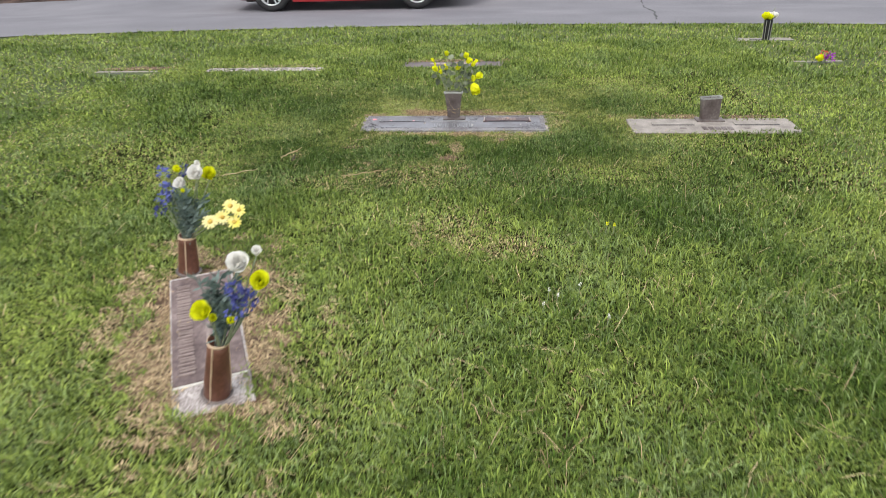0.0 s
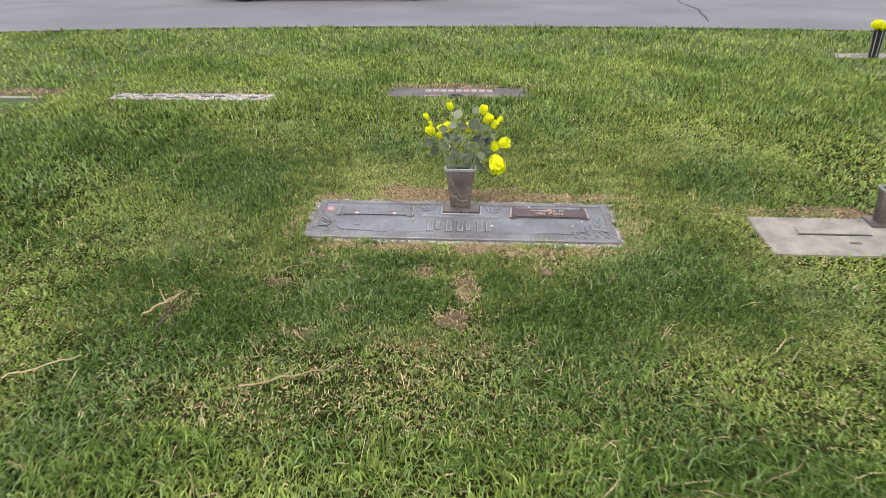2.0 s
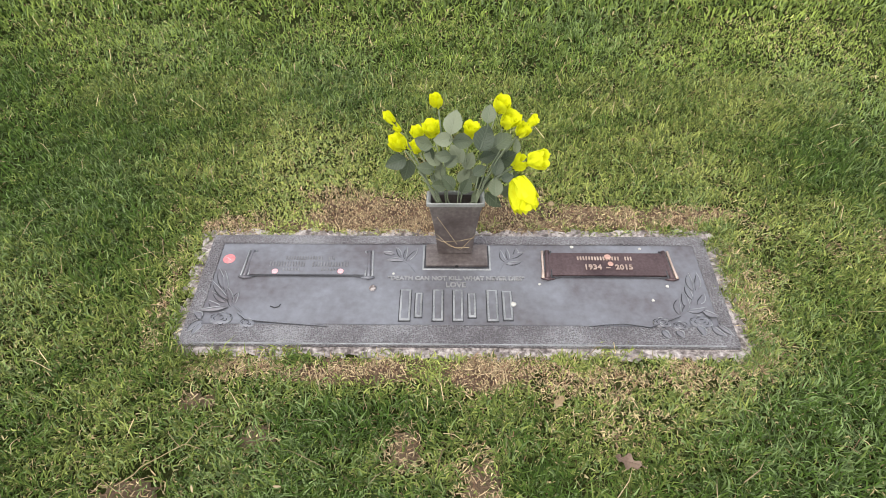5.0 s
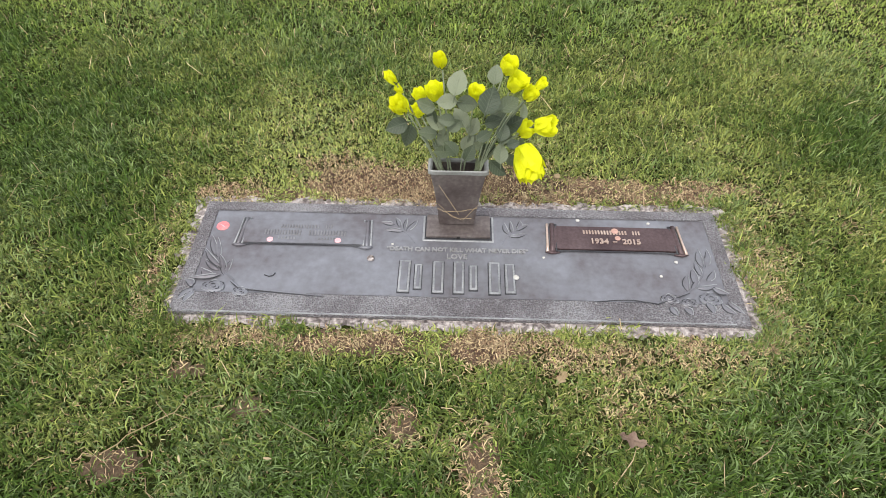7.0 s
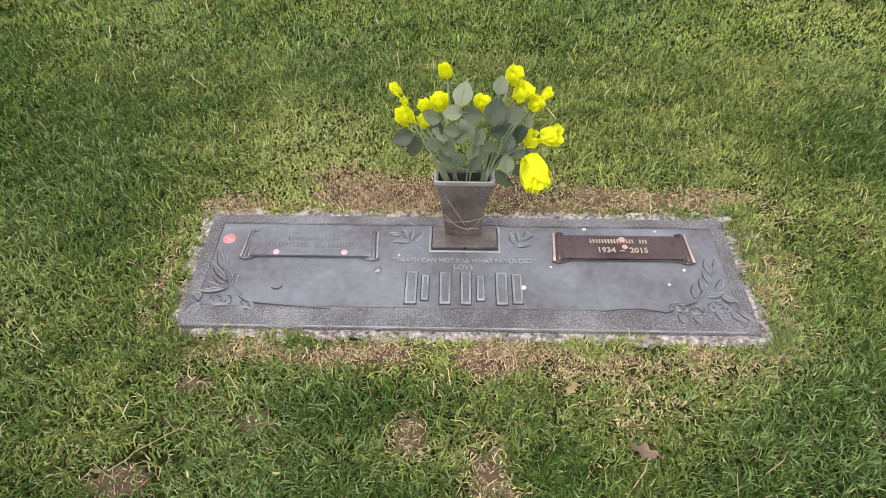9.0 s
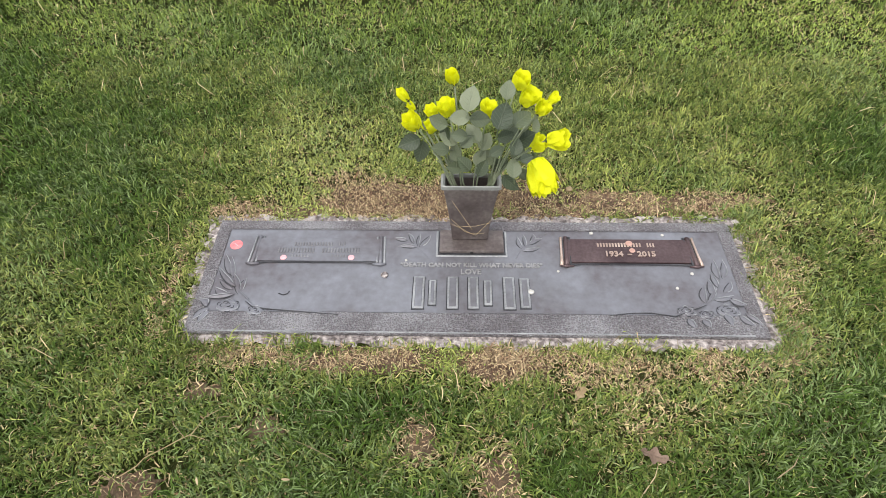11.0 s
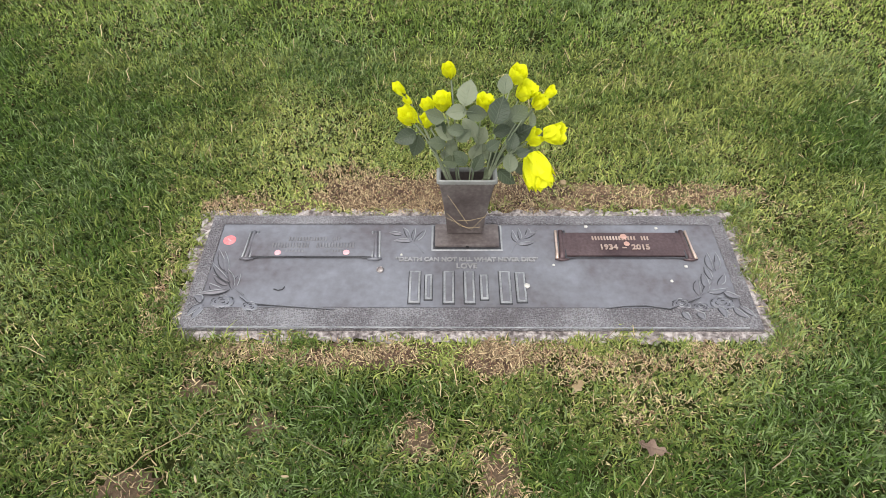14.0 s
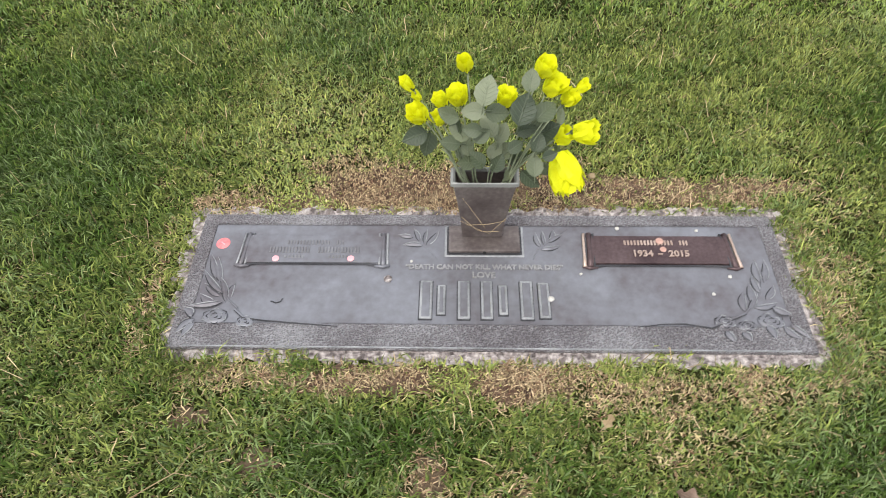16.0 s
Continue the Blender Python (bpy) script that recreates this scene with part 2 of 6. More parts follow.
def veined_leaf():
    """A cloth rose leaf: grey-green, each its own shade, with a pale midrib and slanting side veins."""
    m = bpy.data.materials.new("rose_leaf")
    m.use_nodes = True
    n, l = m.node_tree.nodes, m.node_tree.links

    def calc(op, a, b=None):
        k = n.new("ShaderNodeMath")
        k.operation = op
        for q, v in ((0, a), (1, b)):
            if isinstance(v, (int, float)):
                k.inputs[q].default_value = v
            elif v is not None:
                l.new(v, k.inputs[q])
        return k.outputs[0]
    co, xyz = n.new("ShaderNodeTexCoord"), n.new("ShaderNodeSeparateXYZ")
    l.new(co.outputs["Object"], xyz.inputs[0])
    ax = calc("ABSOLUTE", xyz.outputs["X"])
    side = calc("SINE", calc("MULTIPLY", calc("SUBTRACT", xyz.outputs["Y"], calc("MULTIPLY", ax, 0.75)), 44.0))
    veins = calc("MULTIPLY", calc("MAXIMUM", calc("SUBTRACT", side, 0.72), 0.0), 2.4)
    rib = calc("MAXIMUM", calc("SUBTRACT", 1.0, calc("DIVIDE", ax, 0.035)), 0.0)
    lines = calc("MINIMUM", calc("MAXIMUM", veins, rib), 1.0)
    big = n.new("ShaderNodeTexNoise")
    big.inputs["Scale"].default_value, big.inputs["Detail"].default_value = 2.2, 3
    l.new(co.outputs["Object"], big.inputs["Vector"])
    info = n.new("ShaderNodeObjectInfo")
    shade = calc("ADD", calc("MULTIPLY", info.outputs["Random"], 0.75), calc("MULTIPLY", big.outputs["Fac"], 0.28))
    base = ramp(n, l, shade, ((0.1, (0.028, 0.044, 0.022)), (0.5, (0.096, 0.120, 0.066)), (0.9, (0.215, 0.240, 0.150))))
    mix = n.new("ShaderNodeMixRGB")
    mix.inputs["Color2"].default_value = (0.25, 0.29, 0.19, 1)
    l.new(calc("MULTIPLY", lines, 0.24), mix.inputs["Fac"])
    l.new(base, mix.inputs["Color1"])
    b = n["Principled BSDF"]
    l.new(mix.outputs[0], b.inputs["Base Color"])
    b.inputs["Roughness"].default_value = 0.5
    bp = n.new("ShaderNodeBump")
    bp.inputs["Strength"].default_value, bp.inputs["Distance"].default_value = 0.4, 0.01
    l.new(lines, bp.inputs["Height"])
    l.new(bp.outputs[0], b.inputs["Normal"])
    thin_cloth(m, 0.12)
    return m


rose_leaf = veined_leaf()


# ---- building tools ----
def mesh_of(bm, name, material, smooth=False):
    me = bpy.data.meshes.new(name)
    bmesh.ops.recalc_face_normals(bm, faces=bm.faces)
    bm.to_mesh(me)
    bm.free()
    if material:
        me.materials.append(material)
    if smooth:
        me.shade_smooth()
    return me


def part(name, bm, material, parent, label="", smooth=False):
    ob = new(name, mesh_of(bm, name, material, smooth))
    ob.parent = parent
    return tagged(ob, label)


def share(name, me, parent, m):
    ob = new(name, me)
    ob.parent = parent
    ob.matrix_local = m
    return ob


def thing(name, m, label, category, group="", kind=""):
    ob = new(name)
    ob.empty_display_size = 0.05
    ob.matrix_world = m
    return tagged(ob, label, category, group, kind)


def box(bm, x0, x1, y0, y1, z0, z1, bevel=0.0, seg=2, m=None):
    r = bmesh.ops.create_cube(bm, size=1.0, matrix=Matrix.Translation(((x0 + x1) / 2, (y0 + y1) / 2, (z0 + z1) / 2))
                              @ Matrix.Diagonal((x1 - x0, y1 - y0, z1 - z0, 1)))
    vs = r["verts"]
    if bevel:
        es = list({e for v in vs for e in v.link_edges})
        out = bmesh.ops.bevel(bm, geom=es, offset=bevel, segments=seg, affect="EDGES", profile=0.6)
        vs = list({v for f in out["faces"] for v in f.verts} | {v for v in vs if v.is_valid})
    if m:
        bmesh.ops.transform(bm, matrix=m, verts=vs)
    return bm


def lathe(bm, profile, n=20, m=Matrix()):
    rings = []
    for r, z in profile:
        rings.append([bm.verts.new(m @ Vector((r * math.cos(2 * math.pi * k / n), r * math.sin(2 * math.pi * k / n), z))) for k in range(n)])
    for a, b in zip(rings, rings[1:]):
        for k in range(n):
            bm.faces.new((a[k], a[(k + 1) % n], b[(k + 1) % n], b[k]))
    if profile[0][0] > 1e-4:
        bm.faces.new(list(reversed(rings[0])))
    if profile[-1][0] > 1e-4:
        bm.faces.new(rings[-1])
    return bm


def tube(bm, pts, radii, n=6, flat=1.0):
    pts = [Vector(p) for p in pts]
    rings = []
    for k, p in enumerate(pts):
        d = (pts[min(k + 1, len(pts) - 1)] - pts[max(k - 1, 0)]).normalized()
        u = d.cross(Vector((0, 0, 1)))
        u = u.normalized() if u.length > 1e-3 else Vector((1, 0, 0))
        w = u.cross(d)
        r = radii[k] if isinstance(radii, (list, tuple)) else radii
        rings.append([bm.verts.new(p + u * (r * math.cos(2 * math.pi * q / n)) + w * (r * flat * math.sin(2 * math.pi * q / n))) for q in range(n)])
    for a, b in zip(rings, rings[1:]):
        for k in range(n):
            bm.faces.new((a[k], a[(k + 1) % n], b[(k + 1) % n], b[k]))
    bm.faces.new(list(reversed(rings[0])))
    bm.faces.new(rings[-1])
    return bm


def bend(a, b, lift=0.02, n=6, side=0.0):
    """Points of a gentle bow from a to b."""
    a, b = Vector(a), Vector(b)
    out = []
    for k in range(n):
        t = k / (n - 1)
        p = a.lerp(b, t)
        s = math.sin(math.pi * t)
        out.append(p + Vector((side * s, 0, lift * s)))
    return out


def lettering(text, size, thick, material, parent, m, name="lettering", bold=0.0005):
    cu = bpy.data.curves.new(name, "FONT")
    cu.body, cu.size, cu.extrude = text, size, thick
    cu.offset = bold
    cu.align_x, cu.align_y = "CENTER", "CENTER"
    cu.resolution_u = 2
    tmp = new("draft", cu)
    me = bpy.data.meshes.new_from_object(tmp)
    bpy.data.objects.remove(tmp)
    me.materials.append(material)
    return share(name, me, parent, m)


def ground_z(y):
    """The lie of the land along y: level at the markers, falling towards the road."""
    y = np.asarray(y, float)
    return np.where(y < 0, -0.022 * np.maximum(y, -40), np.where(y < 8.5, -0.006 * y - 0.006 * y * y, -0.4845)) - 0.012


def gz(y):
    return float(ground_z(y))


def road_near(x):
    return np.maximum(4.72 - 0.02 * (np.asarray(x, float) + 0.6) ** 2, 3.0)


def road_far(x):
    return np.maximum(11.55 - 0.012 * (np.asarray(x, float) + 1.0) ** 2, 9.2)


def sheet(name, xs, yfun, rows, lift, material, label, category, bumpy=0.0):
    """A sheet that follows the land between two edges yfun(x, 0..1)."""
    bm = bmesh.new()
    grid = []
    for x in xs:
        grid.append([])
        for k in range(rows + 1):
            y = float(yfun(x, k / rows))
            z = gz(y) + (lift * min(1.0, 0.1 + 5 * k / rows) if bumpy else lift) + (bumpy * min(1.0, 3 * k / rows) * noise.noise(Vector((x * 1.3, y * 1.3, 0))) if bumpy else 0)
            grid[-1].append(bm.verts.new((x, y, z)))
    for a, b in zip(grid, grid[1:]):
        for k in range(rows):
            bm.faces.new((a[k], b[k], b[k + 1], a[k + 1]))
    ob = new(name, mesh_of(bm, name, material, True))
    return tagged(ob, label, category, kind="structure")


# ---- the ground, the road and what lies beyond it ----
def build_ground():
    bm = bmesh.new()
    xs = [-220, -90, -40, -22] + [-12 + 0.5 * k for k in range(49)] + [22, 40, 90, 220]
    ys = [-220, -90, -40, -16] + [-8 + 0.4 * k for k in range(60)] + [18, 24, 40, 90, 220]
    grid = [[bm.verts.new((x, y, gz(y))) for y in ys] for x in xs]
    for a, b in zip(grid, grid[1:]):
        for k in range(len(ys) - 1):
            bm.faces.new((a[k], b[k], b[k + 1], a[k + 1]))
    me = mesh_of(bm, "ground", shaded_under_turf, True)
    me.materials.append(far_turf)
    # only ground below the dense near grass keeps the painted shade
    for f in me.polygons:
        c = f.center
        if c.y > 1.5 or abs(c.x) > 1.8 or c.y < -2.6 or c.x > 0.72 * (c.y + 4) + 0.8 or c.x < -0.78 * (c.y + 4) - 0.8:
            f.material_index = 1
    tagged(new("ground", me), "lawn soil with thatch and worn bare earth, shade painted in under near grass", "ground", kind="structure")


build_ground()
rx = [-40 + 1.0 * k for k in range(81)]
road = sheet("road", rx, lambda x, t: road_near(x) + t * (road_far(x) - road_near(x)), 16, 0.012, asphalt,
             "grey worn asphalt cemetery lane with a tarred crack", "road")
bm = bmesh.new()
rng = random.Random(4)
pts = []
for k in range(30):
    t = k / 29
    y = 5.1 + t * 5.9
    x = 2.36 + 0.95 * t + 0.03 * math.sin(9 * t) + rng.uniform(-0.025, 0.025)
    pts.append((x, y, gz(y) + 0.013))
tube(bm, pts, [0.006 + 0.014 * rng.random() for _ in pts], 5, 0.25)
part("crack", bm, tar, road, "dark tarred crack line")
def patch(name, x, y, a, b, turn, material, label, seed, crown=0.006):
    """A thin, ragged, slightly domed patch of earth or thatch on the ground."""
    rng = random.Random(seed)
    bm = bmesh.new()
    n = 36
    prof = [1 + 0.6 * noise.noise(Vector((math.cos(6.283 * k / n) * 1.6, math.sin(6.283 * k / n) * 1.6, seed * 3.1))) + rng.uniform(-0.14, 0.14) for k in range(n)]
    c, s_ = math.cos(radians(turn)), math.sin(radians(turn))
    rings = []
    for f in (1.12, 0.95, 0.6, 0.25):
        ring = []
        for k in range(n):
            q = 6.283 * k / n
            u, v = a * f * prof[k] * math.cos(q), b * f * prof[k] * math.sin(q)
            px, py = x + u * c - v * s_, y + u * s_ + v * c
            ring.append(bm.verts.new((px, py, gz(py) + (-0.004 if f > 1 else crown * (1 - f) + 0.0022 + rng.uniform(-0.0006, 0.0006)))))
        rings.append(ring)
    for p_, q_ in zip(rings, rings[1:]):
        for k in range(n):
            bm.faces.new((p_[k], p_[(k + 1) % n], q_[(k + 1) % n], q_[k]))
    bm.faces.new(rings[-1])
    tagged(new(name, mesh_of(bm, name, material, True)), label, "bare ground", kind="structure")


sheet("paved_lot", [-40 + 2 * k for k in range(17)], lambda x, t: 14.6 + 9 * t, 4, 0.02, grey_lot, "pale grey paving beyond the planting bed", "paving")
bed = sheet("mulch_bed", [-22 + 0.4 * k for k in range(42)], lambda x, t: road_far(x) + 0.02 + t * (14.0 - float(road_far(x))), 14, 0.10, bark_mulch,
            "dark brown bark mulch planting bed beside the lane", "planting bed", 0.09)


# ---- flowers ----
def petal_mesh(name, material, width, height, flare, cup, ruffle=0.0, nu=7, nv=5):
    """One petal of a rose of unit height: it rises from the origin and leans outward along +x."""
    bm = bmesh.new()
    g = []
    for i in range(nv + 1):
        v = i / nv
        w = width * (0.35 + 0.65 * math.sin(math.pi * min(1, 0.12 + 0.62 * v))) * (1 if v < 0.85 else 1 - 2.2 * (v - 0.85) ** 1.2)
        row = []
        for j in range(nu + 1):
            u = 2 * j / nu - 1
            x = 0.10 + flare * v ** 1.6 + cup * math.sin(math.pi * v) - 0.42 * w * u * u
            if v > 0.8:
                x += 0.35 * flare * (v - 0.8) * 3
            z = height * v + 0.03 * u * u * v + ruffle * v * v * (math.sin(4 * u + 3 * v) - 0.7 * math.cos(3 * u))
            row.append(bm.verts.new((x, w * u, z)))
        g.append(row)
    for a, b in zip(g, g[1:]):
        for j in range(nu):
            bm.faces.new((a[j], a[j + 1], b[j + 1], b[j]))
    return mesh_of(bm, name, material, True)


def calyx_mesh(name):
    bm = bmesh.new()
    lathe(bm, [(0.02, -0.22), (0.10, -0.16), (0.15, -0.02), (0.13, 0.05)], 8)
    for k in range(5):
        a = 2 * math.pi * k / 5
        d = Vector((math.cos(a), math.sin(a), 0))
        s = Vector((-math.sin(a), math.cos(a), 0))
        v = [bm.verts.new(p) for p in (d * 0.12 + s * 0.07, d * 0.12 - s * 0.07, d * 0.26 - s * 0.05 + Vector((0, 0, 0.2)),
                                       d * 0.34 + Vector((0, 0, 0.42)), d * 0.26 + s * 0.05 + Vector((0, 0, 0.2)))]
        bm.faces.new(v)
    return mesh_of(bm, name, sepal_green, True)


def petal_set(material):
    # the innermost whorl first
    return [petal_mesh("petal", material, 0.28, 0.90, 0.08, 0.07, 0.03),
            petal_mesh("petal", material, 0.42, 0.98, 0.24, 0.10, 0.05),
            petal_mesh("petal", material, 0.52, 0.93, 0.38, 0.13, 0.07),
            petal_mesh("petal", material, 0.58, 0.78, 0.50, 0.18, 0.09)]


YELLOW, WHITE = petal_set(yellow_petal), petal_set(white_petal)
CALYX = calyx_mesh("calyx")


def aim(p, d, roll=0.0):
    """A pose at p whose z axis points along d."""
    return Matrix.Translation(p) @ Vector(d).to_track_quat("Z", "Y").to_matrix().to_4x4() @ Matrix.Rotation(roll, 4, "Z")


def rose(parent, p, d, size, petals, opened, rng, name="rose", slim=1.0):
    """A rose head with separate petals; opened 0 is a bud, 1 a full flower."""
    head = share(name, CALYX, parent, aim(p, d, rng.uniform(0, 6)) @ Matrix.Diagonal((size * slim, size * slim, size, 1)))
    counts = [(0, 3), (1, 4)] if opened < 0.4 else [(0, 3), (1, 4), (2, 5)] if opened < 0.8 else [(0, 3), (1, 4), (2, 5), (3, 5)]
    a = rng.uniform(0, 6)
    whorls = [(w, c, 1.0) for w, c in counts] + ([(1, 4, 0.97), (0, 4, 0.98), (2, 4, 0.90), (1, 3, 0.8)] if opened > 0.8 else [])
    for which, count, shrink in whorls:
        for k in range(count):
            a += 2 * math.pi / count + rng.uniform(-0.15, 0.15)
            s = rng.uniform(0.92, 1.08) * shrink
            share("petal", petals[which], head, Matrix.Rotation(a, 4, "Z") @ Matrix.Rotation(rng.uniform(-0.08, 0.08), 4, "Y") @ Matrix.Diagonal((s, s, s, 1)))
        a += 0.5
    return head


def leaf_mesh(name, material, seed):
    """A rose leaf of unit length along +y, folded along its midrib, with a toothed edge."""
    rng = random.Random(seed)
    bm = bmesh.new()
    n = 9
    left, mid, right = [], [], []
    droop = rng.uniform(0.1, 0.25)
    for k in range(n + 1):
        t = k / n
        w = 0.37 * math.sin(math.pi * t ** 0.85) ** 0.8 * (1 + (0.05 if k % 2 else -0.03)) if 0 < k < n else 0.01
        z = -droop * t * t
        mid.append(bm.verts.new((0, t, z)))
        left.append(bm.verts.new((-w, t - 0.03, z + 0.22 * w + 0.02 * math.sin(9 * t))))
        right.append(bm.verts.new((w, t - 0.03, z + 0.22 * w + 0.02 * math.sin(8 * t + 1))))
    for k in range(n):
        bm.faces.new((left[k], mid[k], mid[k + 1], left[k + 1]))
        bm.faces.new((mid[k], right[k], right[k + 1], mid[k + 1]))
    bm.normal_update()
    tube(bm, [(0, -0.28, 0.02), (0, 0, 0.0), (0, 0.5, -droop * 0.25 - 0.004), (0, 0.95, -droop * 0.9)], [0.022, 0.02, 0.015, 0.006], 4)
    return mesh_of(bm, name, material)


LEAVES = [leaf_mesh("leaf", rose_leaf, s) for s in range(4)]


def leaf(parent, p, face, roll, size, rng):
    """A leaf whose middle is at p, facing along face; roll turns its tip in its own plane."""
    m = aim(p, face) @ Matrix.Rotation(roll, 4, "Z") @ Matrix.Diagonal((size * 0.92, size * 0.92, size, 1)) @ Matrix.Translation((0, -0.5, 0))
    return share("leaf", rng.choice(LEAVES), parent, m)


def petal_tuft(name, material, parent, p, r, count, rng, label="", long=0.4):
    """A loose tuft of many small petals, such as a larkspur head."""
    bm = bmesh.new()
    for _ in range(count):
        d = Vector((rng.gauss(0, 1), rng.gauss(0, 1), rng.gauss(0, 1))).normalized()
        c = Vector(p) + d * r * rng.uniform(0.3, 1.0)
        u = d.cross(Vector((rng.gauss(0, 1), rng.gauss(0, 1), rng.gauss(0, 1)))).normalized()
        s = r * long * rng.uniform(0.7, 1.2)
        t = (d + u * 0.6).normalized()
        q = [c - u * s * 0.45, c + t * s * 0.6 - u * s * 0.5, c + t * s * 1.2, c + t * s * 0.6 + u * s * 0.5, c + u * s * 0.45]
        bm.faces.new([bm.verts.new(v) for v in q])
    return part(name, bm, material, parent, label)


def frond(parent, a, b, rng, width=0.03):
    """A wispy grey-green spray: a thin stalk with many narrow leaflets."""
    bm = bmesh.new()
    pts = bend(a, b, rng.uniform(0.0, 0.03), 7, rng.uniform(-0.02, 0.02))
    tube(bm, pts, [0.0016] * 7, 4)
    for k in range(26):
        t = rng.uniform(0.25, 1.0)
        i = min(int(t * 6), 5)
        p = pts[i].lerp(pts[i + 1], t * 6 - i)
        d = Vector((rng.uniform(-1, 1), rng.uniform(-1, 1), rng.uniform(0.0, 0.9))).normalized()
        s = d.cross(Vector((0.3, 1, 0.2))).normalized() * 0.005
        L = width * rng.uniform(0.6, 1.2)
        bm.faces.new([bm.verts.new(v) for v in (p, p + d * L * 0.5 - s, p + d * L, p + d * L * 0.5 + s)])
    return part("frond", bm, fern_green, parent)


def daisy(parent, p, d, r, rng):
    bm = bmesh.new()
    lathe(bm, [(0.001, 0.28 * r), (0.22 * r, 0.22 * r), (0.32 * r, 0.05 * r), (0.2 * r, -0.05 * r)], 9, aim(p, d))
    head = part("daisy", bm, flower_heart, parent, "cream daisy with a tan heart", True)
    bm = bmesh.new()
    m = aim(p, d)
    for k in range(13):
        a = 2 * math.pi * k / 13 + rng.uniform(-0.1, 0.1)
        L = r * rng.uniform(0.9, 1.08)
        z = rng.uniform(-0.12, 0.14) * r
        row = []
        for rad, w, zz in ((0.25, 0.07, 0.02), (0.62, 0.17, 0.10), (0.92, 0.12, 0.04), (1.0, 0.04, 0.0)):
            for sgn in (-1, 1):
                row.append(bm.verts.new(m @ Vector((L * rad * math.cos(a) - sgn * w * r * math.sin(a), L * rad * math.sin(a) + sgn * w * r * math.cos(a), zz * r + z * rad))))
        for i in range(0, 6, 2):
            bm.faces.new((row[i], row[i + 1], row[i + 3], row[i + 2]))
    part("petals", bm, cream_petal, head)


def stem(parent, a, b, rng, r=0.0022, lift=0.0):
    bm = bmesh.new()
    tube(bm, bend(a, b, lift, 6, rng.uniform(-0.012, 0.012)), [r, r, r, r * 0.9, r * 0.85, r * 0.8], 5)
    return part("stem", bm, stem_green, parent, "", True)


# ---- vases ----
def square_vase(name, m, half_top, half_bottom, height, label, deep=0.4):
    """A tapered oblong bronze vase with a rolled rim, open at the top; deep: its depth against its width."""
    v = thing(name, m, label, "vase", "grave vases")
    bm = bmesh.new()

    def ring(h, z, r=0.14):
        out = []
        for sx, sy in ((1, 1), (-1, 1), (-1, -1), (1, -1)):
            for k in range(3):
                a = math.atan2(sy, sx) + (k - 1) * math.pi / 4
                out.append(bm.verts.new((sx * h * (1 - r) + r * h * math.cos(a), (sy * h * (1 - r) + r * h * math.sin(a)) * deep, z)))
        return out
    rings = []
    for k in range(9):
        t = k / 8
        h = half_bottom + (half_top * 0.93 - half_bottom) * (0.55 * t + 0.45 * t ** 2.2)
        rings.append(ring(h, 0.004 + (height - 0.012) * t))
    rings.append(ring(half_top * 0.86, height - 0.008))
    rings.append(ring(half_bottom * 0.8, height * 0.25))
    for a, b in zip(rings, rings[1:]):
        for k in range(12):
            bm.faces.new((a[k], a[(k + 1) % 12], b[(k + 1) % 12], b[k]))
    bm.faces.new(rings[0][::-1])
    bm.faces.new(rings[-1])
    part("body", bm, vase_bronze, v)
    bm = bmesh.new()
    prof = [(0.90, -0.010), (1.0, -0.008), (1.0, 0.0), (0.93, 0.002), (0.86, -0.002), (0.86, -0.010)]
    rr = [ring(half_top * s, height + dz) for s, dz in prof]
    for a, b in zip(rr, rr[1:] + rr[:1]):
        for k in range(12):
            bm.faces.new((a[k], a[(k + 1) % 12], b[(k + 1) % 12], b[k]))
    part("rim", bm, rim_bronze, v, "pale worn rim")
    # a near-black plate on the vase floor stands in for the shade inside
    bm = bmesh.new()
    box(bm, -half_bottom * 0.82, half_bottom * 0.82, -half_bottom * 0.82 * deep, half_bottom * 0.82 * deep, height * 0.25 + 0.001, height * 0.28)
    part("inner_shade", bm, dark_inside, v)
    return v


def round_vase(name, m, r_top, r_bottom, height, label):
    """A brown copper vase, wider at its foot, with a pale seam and rim, standing on a ring."""
    v = thing(name, m, label, "vase", "copper grave vases")
    bm = bmesh.new()
    lathe(bm, [(r_bottom * 0.94, 0.0), (r_bottom, 0.01), (r_bottom * 0.97, height * 0.3), (r_top * 1.04, height * 0.85), (r_top, height),
               (r_top * 0.9, height), (r_top * 0.9, height * 0.5), (0.002, height * 0.49)], 28)
    part("body", bm, copper, v, "", True)
    bm = bmesh.new()
    prof = [(r_top * 1.04, height - 0.007), (r_top * 1.07, height - 0.003), (r_top * 1.03, height + 0.002), (r_top * 0.98, height + 0.001)]
    lathe(bm, prof, 28)
    for f in [f for f in bm.faces if len(f.verts) > 4]:
        bm.faces.remove(f)
    part("rim", bm, copper_trim, v, "pale copper rim", True)
    bm = bmesh.new()
    for k in range(3):
        a = -math.pi / 2 - 0.15 + 2 * math.pi * k / 3
        tube(bm, [(r * math.cos(a), r * math.sin(a), z) for r, z in ((r_bottom * 1.0, 0.012), (r_bottom * 0.985, height * 0.3), (r_top * 1.05, height * 0.85), (r_top * 1.03, height))], 0.0022, 5)
    part("seam", bm, copper_trim, v, "pale raised seam")
    bm = bmesh.new()
    lathe(bm, [(r_bottom * 0.9, 0.001), (r_bottom * 1.22, 0.001), (r_bottom * 1.25, 0.006), (r_bottom * 1.12, 0.010), (r_bottom * 0.95, 0.008)], 28)
    part("foot_ring", bm, vase_bronze, v, "dark bronze foot ring", True)
    return v


